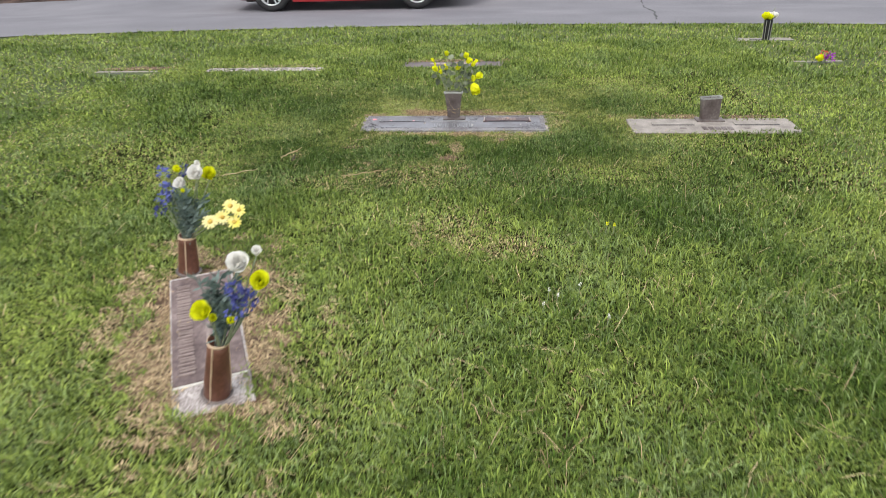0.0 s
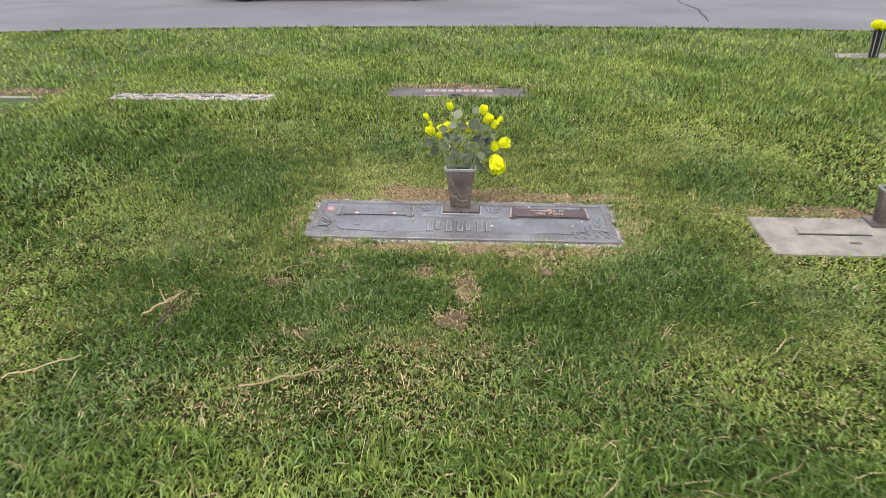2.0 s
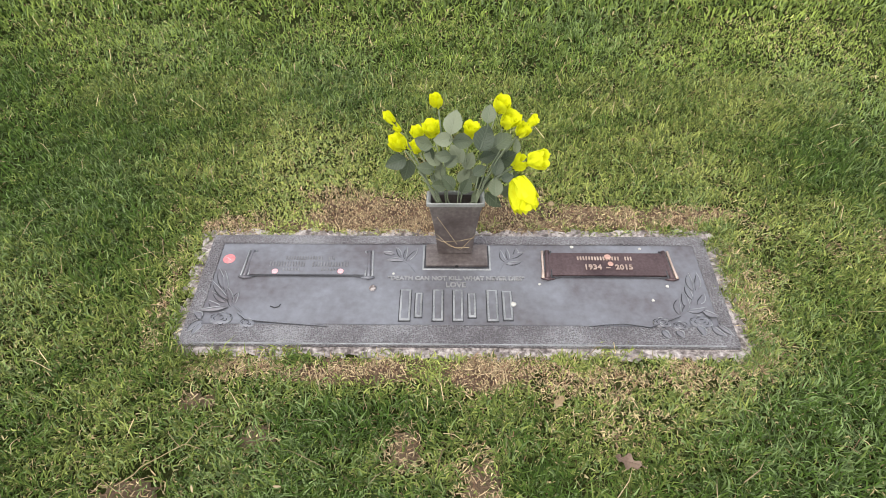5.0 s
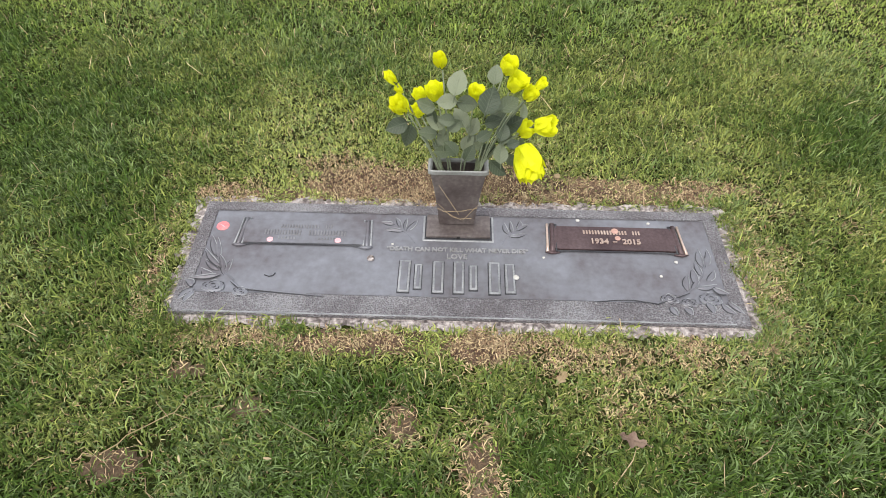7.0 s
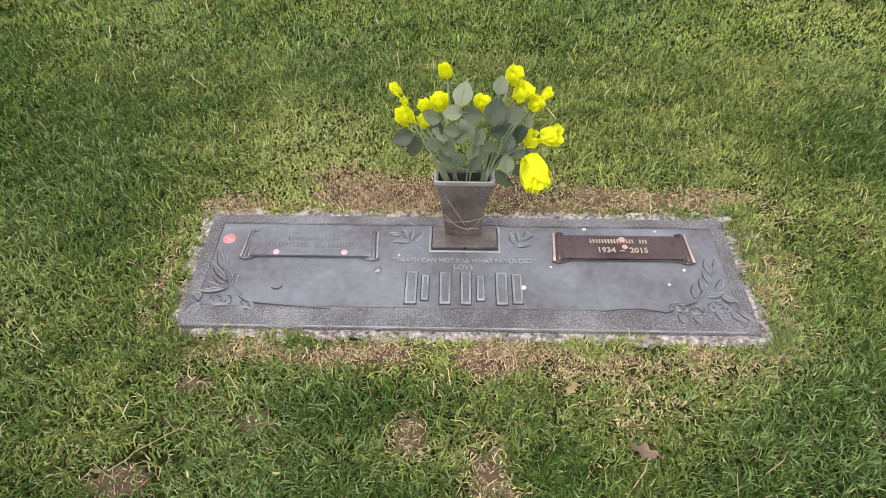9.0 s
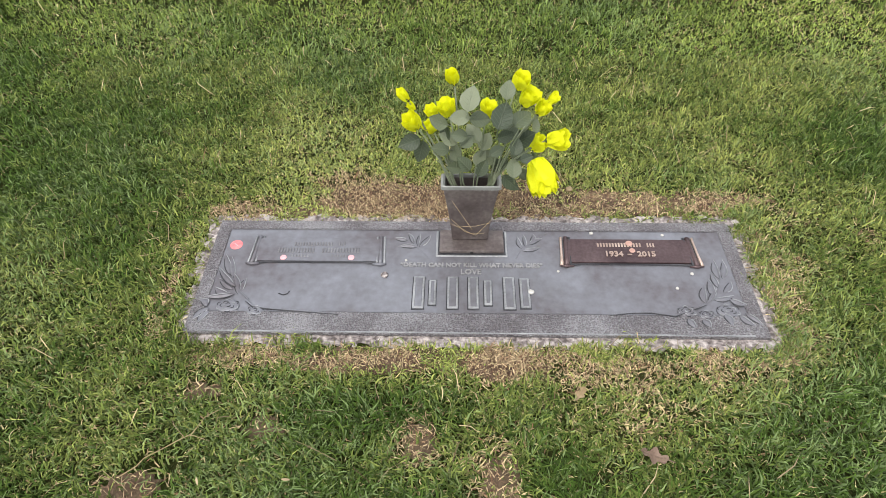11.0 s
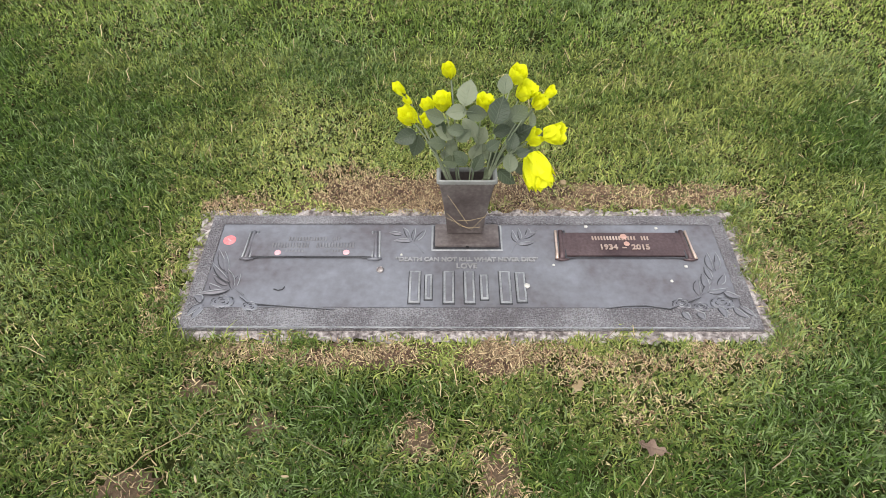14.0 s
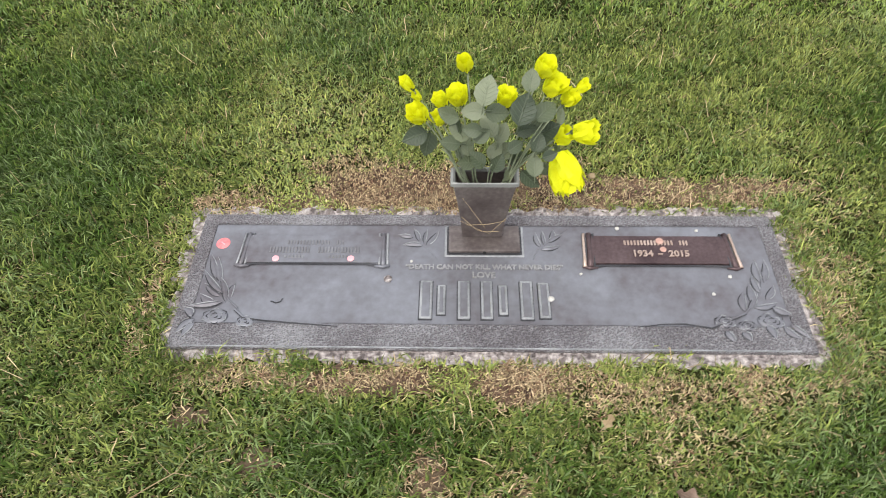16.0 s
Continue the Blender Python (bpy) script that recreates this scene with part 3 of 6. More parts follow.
def vase_stem(parent, a, b, rim_z, half_x, half_y, rng, r=0.0022):
    """A stem that stays inside the mouth of its vase before it spreads."""
    a, b = Vector(a), Vector(b)
    k = Vector((max(-half_x, min(half_x, b.x * 0.5)), max(-half_y, min(half_y, b.y * 0.4)), rim_z))
    pts = [a, a.lerp(k, 0.55), k, k.lerp(b, 0.35) + Vector((0, 0, 0.012)), k.lerp(b, 0.7) + Vector((0, 0, 0.010)), b]
    bm = bmesh.new()
    tube(bm, pts, [r, r, r, r * 0.9, r * 0.85, r * 0.8], 5)
    return part("stem", bm, stem_green, parent, "", True)


# ---- the main marker: a bronze plate on a granite base ----
PW, PD = 0.559, 0.300          # half width and depth of the bronze plate


def rough_slab(name, x0, x1, y0, y1, top, depth, material, label, category, seed, jag=0.010, group="granite marker bases"):
    """A granite slab set in the turf with a hand-broken edge."""
    rng = random.Random(seed)
    bm = bmesh.new()
    loop = []
    n = int((x1 - x0) / 0.02)
    k2 = int((y1 - y0) / 0.02)
    edge = [(x0 + (x1 - x0) * k / n, y0) for k in range(n)] + [(x1, y0 + (y1 - y0) * k / k2) for k in range(k2)] \
        + [(x1 - (x1 - x0) * k / n, y1) for k in range(n)] + [(x0, y1 - (y1 - y0) * k / k2) for k in range(k2)]
    for x, y in edge:
        loop.append((x + rng.uniform(-jag, jag), y + rng.uniform(-jag, jag)))
    cx, cy = (x0 + x1) / 2, (y0 + y1) / 2
    top_in = [bm.verts.new((cx + (x - cx) * (1 - 0.010 / (x1 - cx)), cy + (y - cy) * (1 - 0.010 / (y1 - cy)), top + rng.uniform(-0.001, 0.001))) for x, y in loop]
    top_out = [bm.verts.new((x, y, top - 0.006 - rng.uniform(0, 0.006))) for x, y in loop]
    low = [bm.verts.new((x, y, top - depth)) for x, y in loop]
    m = len(loop)
    for a, b in ((top_in, top_out), (top_out, low)):
        for k in range(m):
            bm.faces.new((a[k], a[(k + 1) % m], b[(k + 1) % m], b[k]))
    bm.faces.new(top_in)
    bm.faces.new(low[::-1])
    return tagged(new(name, mesh_of(bm, name, material)), label, category, group)


base_slab = rough_slab("granite_base", -0.592, 0.598, -0.031, 0.332, -0.010, 0.09, granite,
           "grey speckled granite base with a rough broken edge", "grave base", 11)
def chip_mesh(seed):
    """A small angular chip of granite."""
    rng = random.Random(seed)
    bm = bmesh.new()
    bmesh.ops.create_icosphere(bm, subdivisions=1, radius=1.0)
    for v in bm.verts:
        v.co *= rng.uniform(0.65, 1.15)
        v.co.z *= 0.55
    return mesh_of(bm, "chip", granite_chip)


CHIPS = [chip_mesh(k) for k in range(6)]
rng = random.Random(77)
for x0, x1, y0, y1, count in ((-0.590, -0.564, -0.02, 0.32, 46), (0.566, 0.596, -0.02, 0.32, 52), (-0.57, 0.57, 0.304, 0.328, 70), (-0.45, 0.57, -0.027, -0.006, 52)):
    for _ in range(count):
        r = rng.uniform(0.004, 0.011)
        m = Matrix.Translation((rng.uniform(x0, x1), rng.uniform(y0, y1), -0.0105)) @ Matrix.Rotation(rng.uniform(0, 6.28), 4, "Z") @ Matrix.Diagonal((r, r * rng.uniform(0.6, 1.0), r * 0.7, 1))
        share("chip", rng.choice(CHIPS), base_slab, m)
plaque = thing("bronze_plaque", pose(0, 0, -0.010), "blue-grey weathered bronze grave plate with relief, on a granite base", "grave marker")


def relief_stalk(name, label, line, r, z):
    """A stalk in low relief along a line on the plate."""
    bm = bmesh.new()
    n = len(line)
    tube(bm, [(x, y, z) for x, y in line], [r * (1 - 0.6 * k / n) for k in range(n)], 6, 0.7)
    return part(name, bm, patina, plaque, label)


def relief_leaf(parent, a, b, width, seed):
    """A narrow leaf in low relief: a ridged lens with shade painted dark along one edge and light as a raised pale rim
    along the other.
    """
    rng = random.Random(seed * 7 + int(abs(a[0]) * 1000))
    a, b = Vector((*a, 0.0066)), Vector((*b, 0.0066))
    if min(a.y, b.y) < 0.052 or max(abs(a.x), abs(b.x)) > 0.529:
        a.z = b.z = 0.0090
    d = (b - a)
    s = Vector((-d.y, d.x, 0)).normalized() * width * rng.uniform(0.8, 1.25)
    bow = s * rng.uniform(-0.7, 0.7)
    n = 6
    mid = [a + d * (k / n) + bow * math.sin(math.pi * k / n) for k in range(n + 1)]
    half = [math.sin(math.pi * (k / n) ** 0.8) ** 0.9 for k in range(n + 1)]
    left = [p + s * h for p, h in zip(mid, half)]
    right = [p - s * h for p, h in zip(mid, half)]
    bm = bmesh.new()
    rows = [[bm.verts.new(q) for q in (l_, m_ + Vector((0, 0, 0.0026 * h)), r_)] for l_, m_, r_, h in zip(left, mid, right, half)]
    for p, q in zip(rows, rows[1:]):
        for k in range(2):
            bm.faces.new((p[k], p[k + 1], q[k + 1], q[k]))
    bmesh.ops.remove_doubles(bm, verts=bm.verts, dist=1e-5)
    part("relief_leaf", bm, patina, parent)
    # lower-left edge: a dark tube as shade; the other: a pale one as light
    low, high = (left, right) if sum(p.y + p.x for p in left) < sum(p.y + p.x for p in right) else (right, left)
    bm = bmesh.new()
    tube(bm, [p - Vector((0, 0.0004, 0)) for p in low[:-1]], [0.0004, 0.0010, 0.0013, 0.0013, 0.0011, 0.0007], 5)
    part("relief_shade", bm, dark_and_shade_bronze, parent)
    bm = bmesh.new()
    tube(bm, [p + Vector((0, 0, 0.0004)) for p in high[1:]], [0.0009, 0.0011, 0.0011, 0.0010, 0.0008, 0.0004], 5)
    part("relief_lit_rim", bm, raised_bronze, parent)


def relief_rose(parent, x, y, r):
    """A rose in low relief: a low dome, ringed by curled petal edges, every other one dark as painted crease shade."""
    bm = bmesh.new()
    m = Matrix.Translation((x, y, 0.0078)) @ Matrix.Diagonal((1.15, 0.82, 1, 1))
    lathe(bm, [(r, -0.002), (r * 0.9, 0.0012), (r * 0.5, 0.0026), (0.0005, 0.0030)], 18, m)
    bloom = part("relief_bloom", bm, patina, parent, "", True)
    rng = random.Random(int(1000 * abs(x)))
    for f, n, z in ((0.95, 6, 0.0012), (0.62, 5, 0.0026), (0.3, 3, 0.0034)):
        for k in range(n):
            q = 2 * math.pi * (k + rng.uniform(-0.15, 0.15)) / n + 5 * f
            arc = [m @ Vector((r * f * (1 - 0.18 * abs(t)) * math.cos(q + t * 2.4 / n), r * f * (1 - 0.18 * abs(t)) * math.sin(q + t * 2.4 / n), z)) for t in (-1, -0.5, 0, 0.5, 1)]
            bm = bmesh.new()
            tube(bm, arc, [0.0004, 0.0009, 0.0011, 0.0009, 0.0004], 5)
            part("relief_petal", bm, raised_bronze if k % 2 else dark_and_shade_bronze, bloom)


def build_plaque():
    # the field, sunk a little, and the stippled border round it
    bm = bmesh.new()
    box(bm, -0.535, 0.535, 0.046, 0.280, 0.0, 0.0064)
    part("field", bm, patina, plaque)
    for nm, x0, x1, y0, y1 in (("border", -PW, PW, 0, 0.050), ("border", -PW, PW, 0.276, PD), ("border", -PW, -0.531, 0.050, 0.276), ("border", 0.531, PW, 0.050, 0.276)):
        bm = bmesh.new()
        box(bm, x0, x1, y0, y1, 0.0, 0.0088, 0.0022, 2)
        part(nm, bm, stippled, plaque, "stippled raised border")
    # a thin moulding under the field and a lip along the edge
    for y, r, z, mat in ((0.0515, 0.0010, 0.0080, patina), (0.2745, 0.0008, 0.0078, stippled), (0.0035, 0.0018, 0.0084, raised_bronze)):
        bm = bmesh.new()
        tube(bm, [(-0.53, y, z), (0, y, z), (0.53, y, z)], r, 6)
        part("moulding", bm, mat, plaque)
    # two scrolls with rolled ends
    for side, mat_plate, mat_roll in ((-1, patina, raised_bronze), (1, brown_bronze, polished_bronze)):
        x0, x1 = sorted((side * 0.198, side * 0.460))
        bm = bmesh.new()
        top = 0.0120 if side > 0 else 0.0092
        box(bm, x0, x1, 0.182, 0.247, 0.004, top, 0.0015, 2)
        s = part("name_scroll", bm, mat_plate, plaque, "dark brown newer name scroll" if side > 0 else "grey weathered name scroll")
        for xr, tilt in ((x0 - 0.010, -0.006), (x1 + 0.010, 0.006)):
            inward = 1 if xr < (x0 + x1) / 2 else -1
            rolls = ((0, 0.0034, mat_roll), (0.010 * inward, 0.0056, mat_plate), (0.018 * inward, 0.0026, dark_and_shade_bronze if side > 0 else mat_plate))
            for off, r, mat in rolls if side > 0 else ((0, 0.0026, raised_bronze), (0.008 * inward, 0.0044, patina), (0.0155 * inward, 0.0024, raised_bronze)):
                bm = bmesh.new()
                tube(bm, [(xr + off - tilt * 0.3, 0.252, top - 0.002), (xr + off - tilt * 0.1, 0.236, top - 0.002), (xr + off + tilt * 0.2, 0.200, top - 0.002), (xr + off + tilt * 0.5, 0.174, top - 0.002)],
                     [r, r * 0.75, r * 0.8, r * 1.15], 10)
                part("scroll_roll", bm, mat, s, "", True)
            bm = bmesh.new()
            tube(bm, [(xr - 0.007 * inward, 0.176, 0.008), (xr + 0.006 * inward, 0.1725, 0.0095), (xr + 0.022 * inward, 0.1745, 0.008)], [0.0022, 0.0040, 0.0020], 8)
            part("scroll_curl", bm, mat_plate, s, "", True)
        # a dark tube paints the shadow along the scroll's lower edge
        bm = bmesh.new()
        tube(bm, [(x0 - 0.008, 0.174, 0.0085), (x0 + 0.03, 0.179, 0.0085), (x1 - 0.03, 0.179, 0.0085), (x1 + 0.008, 0.174, 0.0085)], [0.003, 0.0018, 0.0018, 0.003], 6)
        part("scroll_shadow_line", bm, dark_and_shade_bronze, s, "dark painted shadow line under the scroll")
    left = [o for o in plaque.children if o.name.startswith("name_scroll")][0]
    right = [o for o in plaque.children if o.name.startswith("name_scroll")][1]
    # unnamed lines of lettering as plain raised bars
    for holder, mat, bars in ((left, worn_letter, ((-0.384, -0.300, 0.229, 0.010), (-0.288, -0.272, 0.229, 0.010), (-0.416, -0.336, 0.211, 0.014), (-0.322, -0.240, 0.211, 0.014),
                                                   (-0.385, -0.345, 0.195, 0.007), (-0.300, -0.262, 0.195, 0.007))),
                              (right, polished_bronze, ((0.263, 0.358, 0.230, 0.011), (0.368, 0.386, 0.230, 0.011)))):
        for x0, x1, y, h in bars:
            n = max(1, round((x1 - x0) / 0.0062))
            w = (x1 - x0) / n
            z = 0.0110 if holder is right else 0.0084
            for k in range(n):
                bm = bmesh.new()
                box(bm, x0 + k * w + 0.0012, x0 + (k + 1) * w - 0.0012, y - h / 2, y + h / 2, z, z + 0.0022, 0.0007, 1)
                part("lettering_bar", bm, mat, holder)
    lettering("1934", 0.0195, 0.0012, polished_bronze, right, pose(0.296, 0.2035, 0.0128))
    lettering("2015", 0.0195, 0.0012, polished_bronze, right, pose(0.364, 0.2035, 0.0128))
    lettering("\u2013", 0.016, 0.0012, polished_bronze, right, pose(0.329, 0.2035, 0.0128))
    lettering("\u201cDEATH CAN NOT KILL WHAT NEVER DIES\u201d", 0.0148, 0.0014, letter_bronze, plaque, pose(-0.003, 0.1735, 0.0074))
    lettering("LOVE", 0.0180, 0.0014, letter_bronze, plaque, pose(-0.004, 0.1555, 0.0074))
    # the large line of lettering, as plain bevelled bars of its strokes' size
    for x0, x1, y0, y1 in ((-0.121, -0.098, 0.061, 0.142), (-0.089, -0.074, 0.070, 0.133), (-0.052, -0.030, 0.061, 0.142), (-0.010, 0.011, 0.061, 0.142),
                           (0.022, 0.038, 0.070, 0.133), (0.061, 0.084, 0.061, 0.142), (0.094, 0.114, 0.064, 0.139)):
        # a dark box, shifted left and down, is painted in as the bar's shadow
        bm = bmesh.new()
        box(bm, x0 - 0.0018, x1 + 0.0008, y0 - 0.0022, y1, 0.0055, 0.0071)
        part("bar_shade", bm, dark_and_shade_bronze, plaque)
        bm = bmesh.new()
        box(bm, x0, x1, y0, y1, 0.0055, 0.0100, 0.0024, 2)
        bar = part("lettering_bar", bm, raised_bronze, plaque)
        bm = bmesh.new()
        box(bm, x0 + 0.0045, x1 - 0.0045, y0 + 0.0045, y1 - 0.0045, 0.0096, 0.0106, 0.0008, 1)
        part("bar_face", bm, patina, bar)
    # reliefs: twigs beside the vase, a leaf fan with roses and a branch in each lower corner
    for side, stem_line, sprigs in (
            (-1, ((-0.094, 0.193), (-0.104, 0.210), (-0.119, 0.225), (-0.145, 0.250), (-0.168, 0.270)),
             ((-0.119, 0.225, -0.159, 0.226), (-0.127, 0.235, -0.140, 0.266), (-0.114, 0.225, -0.090, 0.261), (-0.118, 0.230, -0.113, 0.264), (-0.140, 0.245, -0.170, 0.250))),
            (1, ((0.091, 0.194), (0.096, 0.206), (0.102, 0.217), (0.130, 0.243), (0.165, 0.270)),
             ((0.106, 0.222, 0.097, 0.258), (0.114, 0.227, 0.111, 0.263), (0.106, 0.217, 0.146, 0.226), (0.122, 0.234, 0.150, 0.252), (0.125, 0.238, 0.132, 0.265)))):
        twig_ = relief_stalk("twig_relief", "leafy twig in low relief", stem_line, 0.0016, 0.0066)
        for k, (a, b, c, d) in enumerate(sprigs):
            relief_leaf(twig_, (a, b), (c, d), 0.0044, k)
    for label, stalk, leaves, blooms, branch in (
            ("leaf fan and roses in low relief",
             ((-0.450, 0.081), (-0.470, 0.098), (-0.485, 0.117), (-0.498, 0.142), (-0.506, 0.162)),
             ((-0.501, 0.142, -0.526, 0.201), (-0.494, 0.136, -0.512, 0.195), (-0.483, 0.111, -0.531, 0.164), (-0.487, 0.105, -0.523, 0.134), (-0.474, 0.093, -0.497, 0.149),
              (-0.470, 0.099, -0.466, 0.136), (-0.479, 0.093, -0.540, 0.084), (-0.494, 0.093, -0.525, 0.111), (-0.522, 0.057, -0.549, 0.028), (-0.520, 0.050, -0.536, 0.020), (-0.528, 0.061, -0.547, 0.078)),
             ((-0.487, 0.063, 0.021), (-0.430, 0.052, 0.015)),
             ((-0.455, 0.078), (-0.436, 0.062), (-0.400, 0.057), (-0.363, 0.054), (-0.302, 0.049), (-0.264, 0.046))),
            ("leaf spray and roses in low relief",
             ((0.457, 0.080), (0.476, 0.098), (0.493, 0.120), (0.503, 0.146), (0.510, 0.168)),
             ((0.457, 0.080, 0.466, 0.126), (0.463, 0.084, 0.488, 0.120), (0.476, 0.096, 0.478, 0.144), (0.493, 0.120, 0.487, 0.163), (0.500, 0.144, 0.502, 0.195), (0.507, 0.144, 0.520, 0.195),
              (0.500, 0.108, 0.522, 0.138), (0.475, 0.090, 0.518, 0.101), (0.505, 0.090, 0.536, 0.076), (0.485, 0.054, 0.494, 0.026), (0.513, 0.052, 0.538, 0.027), (0.526, 0.056, 0.552, 0.028), (0.412, 0.042, 0.424, 0.020), (0.440, 0.040, 0.452, 0.022)),
             ((0.496, 0.062, 0.021), (0.416, 0.060, 0.017), (0.452, 0.052, 0.014)),
             ((0.457, 0.078), (0.430, 0.066), (0.390, 0.049), (0.344, 0.057), (0.300, 0.055), (0.264, 0.050)))):
        fan = relief_stalk("rose_relief", label, stalk, 0.0018, 0.0072)
        for k, (a, b, c, d) in enumerate(leaves):
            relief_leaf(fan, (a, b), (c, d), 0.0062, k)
        for x, y, r in blooms:
            relief_rose(fan, x, y, r)
        relief_stalk("branch_relief", "thorny branch in low relief", branch, 0.0022, 0.0092)
        # a dark tube just below the branch paints its shade
        bm = bmesh.new()
        tube(bm, [(x, y - 0.0028, 0.0092) for x, y in branch], [0.0006, 0.0013, 0.0014, 0.0013, 0.0011, 0.0005], 5)
        part("branch_shade", bm, dark_and_shade_bronze, plaque)
    # the socket plate of the vase with its dark gap and keyhole
    bm = bmesh.new()
    box(bm, -0.078, 0.074, 0.198, 0.272, 0.004, 0.0085, 0.0015, 1)
    p = part("socket_frame", bm, raised_bronze, plaque)
    bm = bmesh.new()
    box(bm, -0.0735, 0.0695, 0.2015, 0.269, 0.0080, 0.0092)
    part("socket_gap", bm, dark_and_shade_bronze, p)
    bm = bmesh.new()
    box(bm, -0.0705, 0.0665, 0.205, 0.268, 0.0085, 0.0165, 0.004, 2)
    part("socket_cover", bm, vase_bronze, p)
    bm = bmesh.new()
    lathe(bm, [(0.0036, 0.0), (0.0036, 0.0012), (0.001, 0.0013)], 10, Matrix.Translation((-0.002, 0.2042, 0.0125)) @ Matrix.Rotation(math.pi / 2, 4, "X"))
    part("keyhole", bm, dark_inside, p)


build_plaque()


def disc_sticker(x, y, r, material, label, z=-0.0030):
    bm = bmesh.new()
    lathe(bm, [(r * 0.99, 0.0), (r, 0.0006), (r * 0.94, 0.0012), (0.001, 0.0014)], 22)
    ob = new("sticker", mesh_of(bm, "sticker", material))
    ob.location = (x, y, z)
    return tagged(ob, label, "sticker", "stickers on the plate")


s = disc_sticker(-0.510, 0.228, 0.0135, pink_sticker, "round coral pink sticker with a scratched mark", -0.0042)
bm = bmesh.new()
tube(bm, [(-0.004, 0.003, 0.0014), (-0.001, 0.0005, 0.0016), (0.004, -0.003, 0.0014)], 0.0011, 5, 0.4)
part("scratch", bm, pale_pink, s)
disc_sticker(-0.400, 0.190, 0.0068, pale_pink, "small pale pink dot beside the lettering", -0.0008)
disc_sticker(-0.256, 0.191, 0.0068, pale_pink, "small pale pink dot beside the lettering", -0.0008)
disc_sticker(0.332, 0.233, 0.0075, brown_pink, "faded brownish pink dot on the brown scroll", 0.0036)
disc_sticker(0.336, 0.214, 0.0062, brown_pink, "faded brownish pink dot on the brown scroll", 0.0022)


def pebble(name, x, y, z, r, material, label, seed, flat=0.6):
    rng = random.Random(seed)
    bm = bmesh.new()
    bmesh.ops.create_icosphere(bm, subdivisions=2, radius=r)
    for v in bm.verts:
        v.co *= rng.uniform(0.8, 1.15)
        v.co.z *= flat
    ob = new(name, mesh_of(bm, name, material, True))
    ob.location = (x, y, z + r * flat * 0.7)
    return tagged(ob, label, "debris", "bits lying about")


for k, (x, y, r) in enumerate(((0.258, 0.268, 0.0042), (0.410, 0.264, 0.0036), (0.448, 0.156, 0.004), (0.116, 0.104, 0.0062), (0.176, 0.160, 0.003), (-0.140, 0.187, 0.003), (0.41, 0.118, 0.0035))):
    pebble("droplet_bit", x, y, -0.0042 if 0.06 < y else 0, r, white_bit, "small whitish speck stuck on the bronze", k)
pebble("pebble", -0.181, 0.146, -0.0042, 0.008, granite, "small grey pebble on the bronze plate", 21, 0.5)
bm = bmesh.new()
tube(bm, [(-0.392, 0.096, -0.003), (-0.382, 0.092, -0.0025), (-0.374, 0.095, -0.003), (-0.371, 0.102, -0.003)], 0.0013, 5)
tagged(new("dry_stalk", mesh_of(bm, "dry_stalk", dark_and_shade_bronze)), "tiny dark curled stalk lying on the bronze", "debris", "bits lying about")

# ---- the vase on the plate and its yellow roses ----
vase = square_vase("flower_vase", pose(-0.006, 0.250, 0.0055), 0.0595, 0.038, 0.160, "tapered oblong bronze vase standing on the grave plate", 0.34)
bm = bmesh.new()
for pts in ([(-0.040, -0.045, 0.075), (-0.012, -0.047, 0.040), (0.012, -0.048, 0.030), (0.045, -0.040, 0.070)], [(-0.038, -0.044, 0.125), (-0.016, -0.047, 0.085), (0.004, -0.047, 0.045)],
            [(-0.03, -0.044, 0.05), (0.01, -0.046, 0.055), (0.042, -0.043, 0.062)], [(-0.042, -0.043, 0.06), (-0.02, -0.047, 0.050), (0.0, -0.048, 0.036), (0.03, -0.046, 0.034)]):
    tube(bm, [(x, y + 0.026, z) for x, y, z in pts], 0.0005, 4)
clipping = tagged(new("grass_clipping", mesh_of(bm, "grass_clipping", straw_bit)), "dry grass clippings clinging to the bronze vase", "debris")
clipping.location = (-0.006, 0.2465, 0.0055)

bouquet = thing("rose_bouquet", pose(-0.006, 0.246, 0.05), "bouquet of yellow artificial roses with grey-green leaves in a bronze vase", "bouquet")
ROSES = ((-0.042, 0.250, 0.396, 0.036, 0.3), (-0.128, 0.255, 0.357, 0.032, 0.2), (-0.113, 0.245, 0.306, 0.040, 0.7), (-0.083, 0.262, 0.284, 0.032, 0.5),
         (-0.052, 0.285, 0.308, 0.040, 0.7), (-0.080, 0.280, 0.304, 0.030, 0.5), (0.022, 0.285, 0.306, 0.042, 0.7), (0.074, 0.262, 0.380, 0.038, 0.5),
         (0.090, 0.258, 0.350, 0.044, 0.7), (0.116, 0.255, 0.330, 0.034, 0.5), (0.134, 0.262, 0.346, 0.030, 0.3), (0.150, 0.255, 0.262, 0.048, 0.7),
         (0.118, 0.268, 0.240, 0.040, 0.7), (-0.115, 0.255, 0.334, 0.022, 0.2))
rng = random.Random(31)
for x, y, z, size, opened in ROSES:
    p = Vector((x + 0.006, y - 0.246, z - 0.05))
    d = Vector((p.x * 2.2, p.y * 2 - 0.12, 0.42)).normalized()
    if size > 0.045:
        d = Vector((0.8, -0.35, 0.35)).normalized()
    size *= 0.76
    rose(bouquet, p - d * size * 0.45, d, size, YELLOW, opened, rng)
    vase_stem(bouquet, (rng.uniform(-0.02, 0.02), rng.uniform(-0.007, 0.007), 0.005), p - d * size * 0.6, 0.112, 0.042, 0.010, rng, 0.0018)
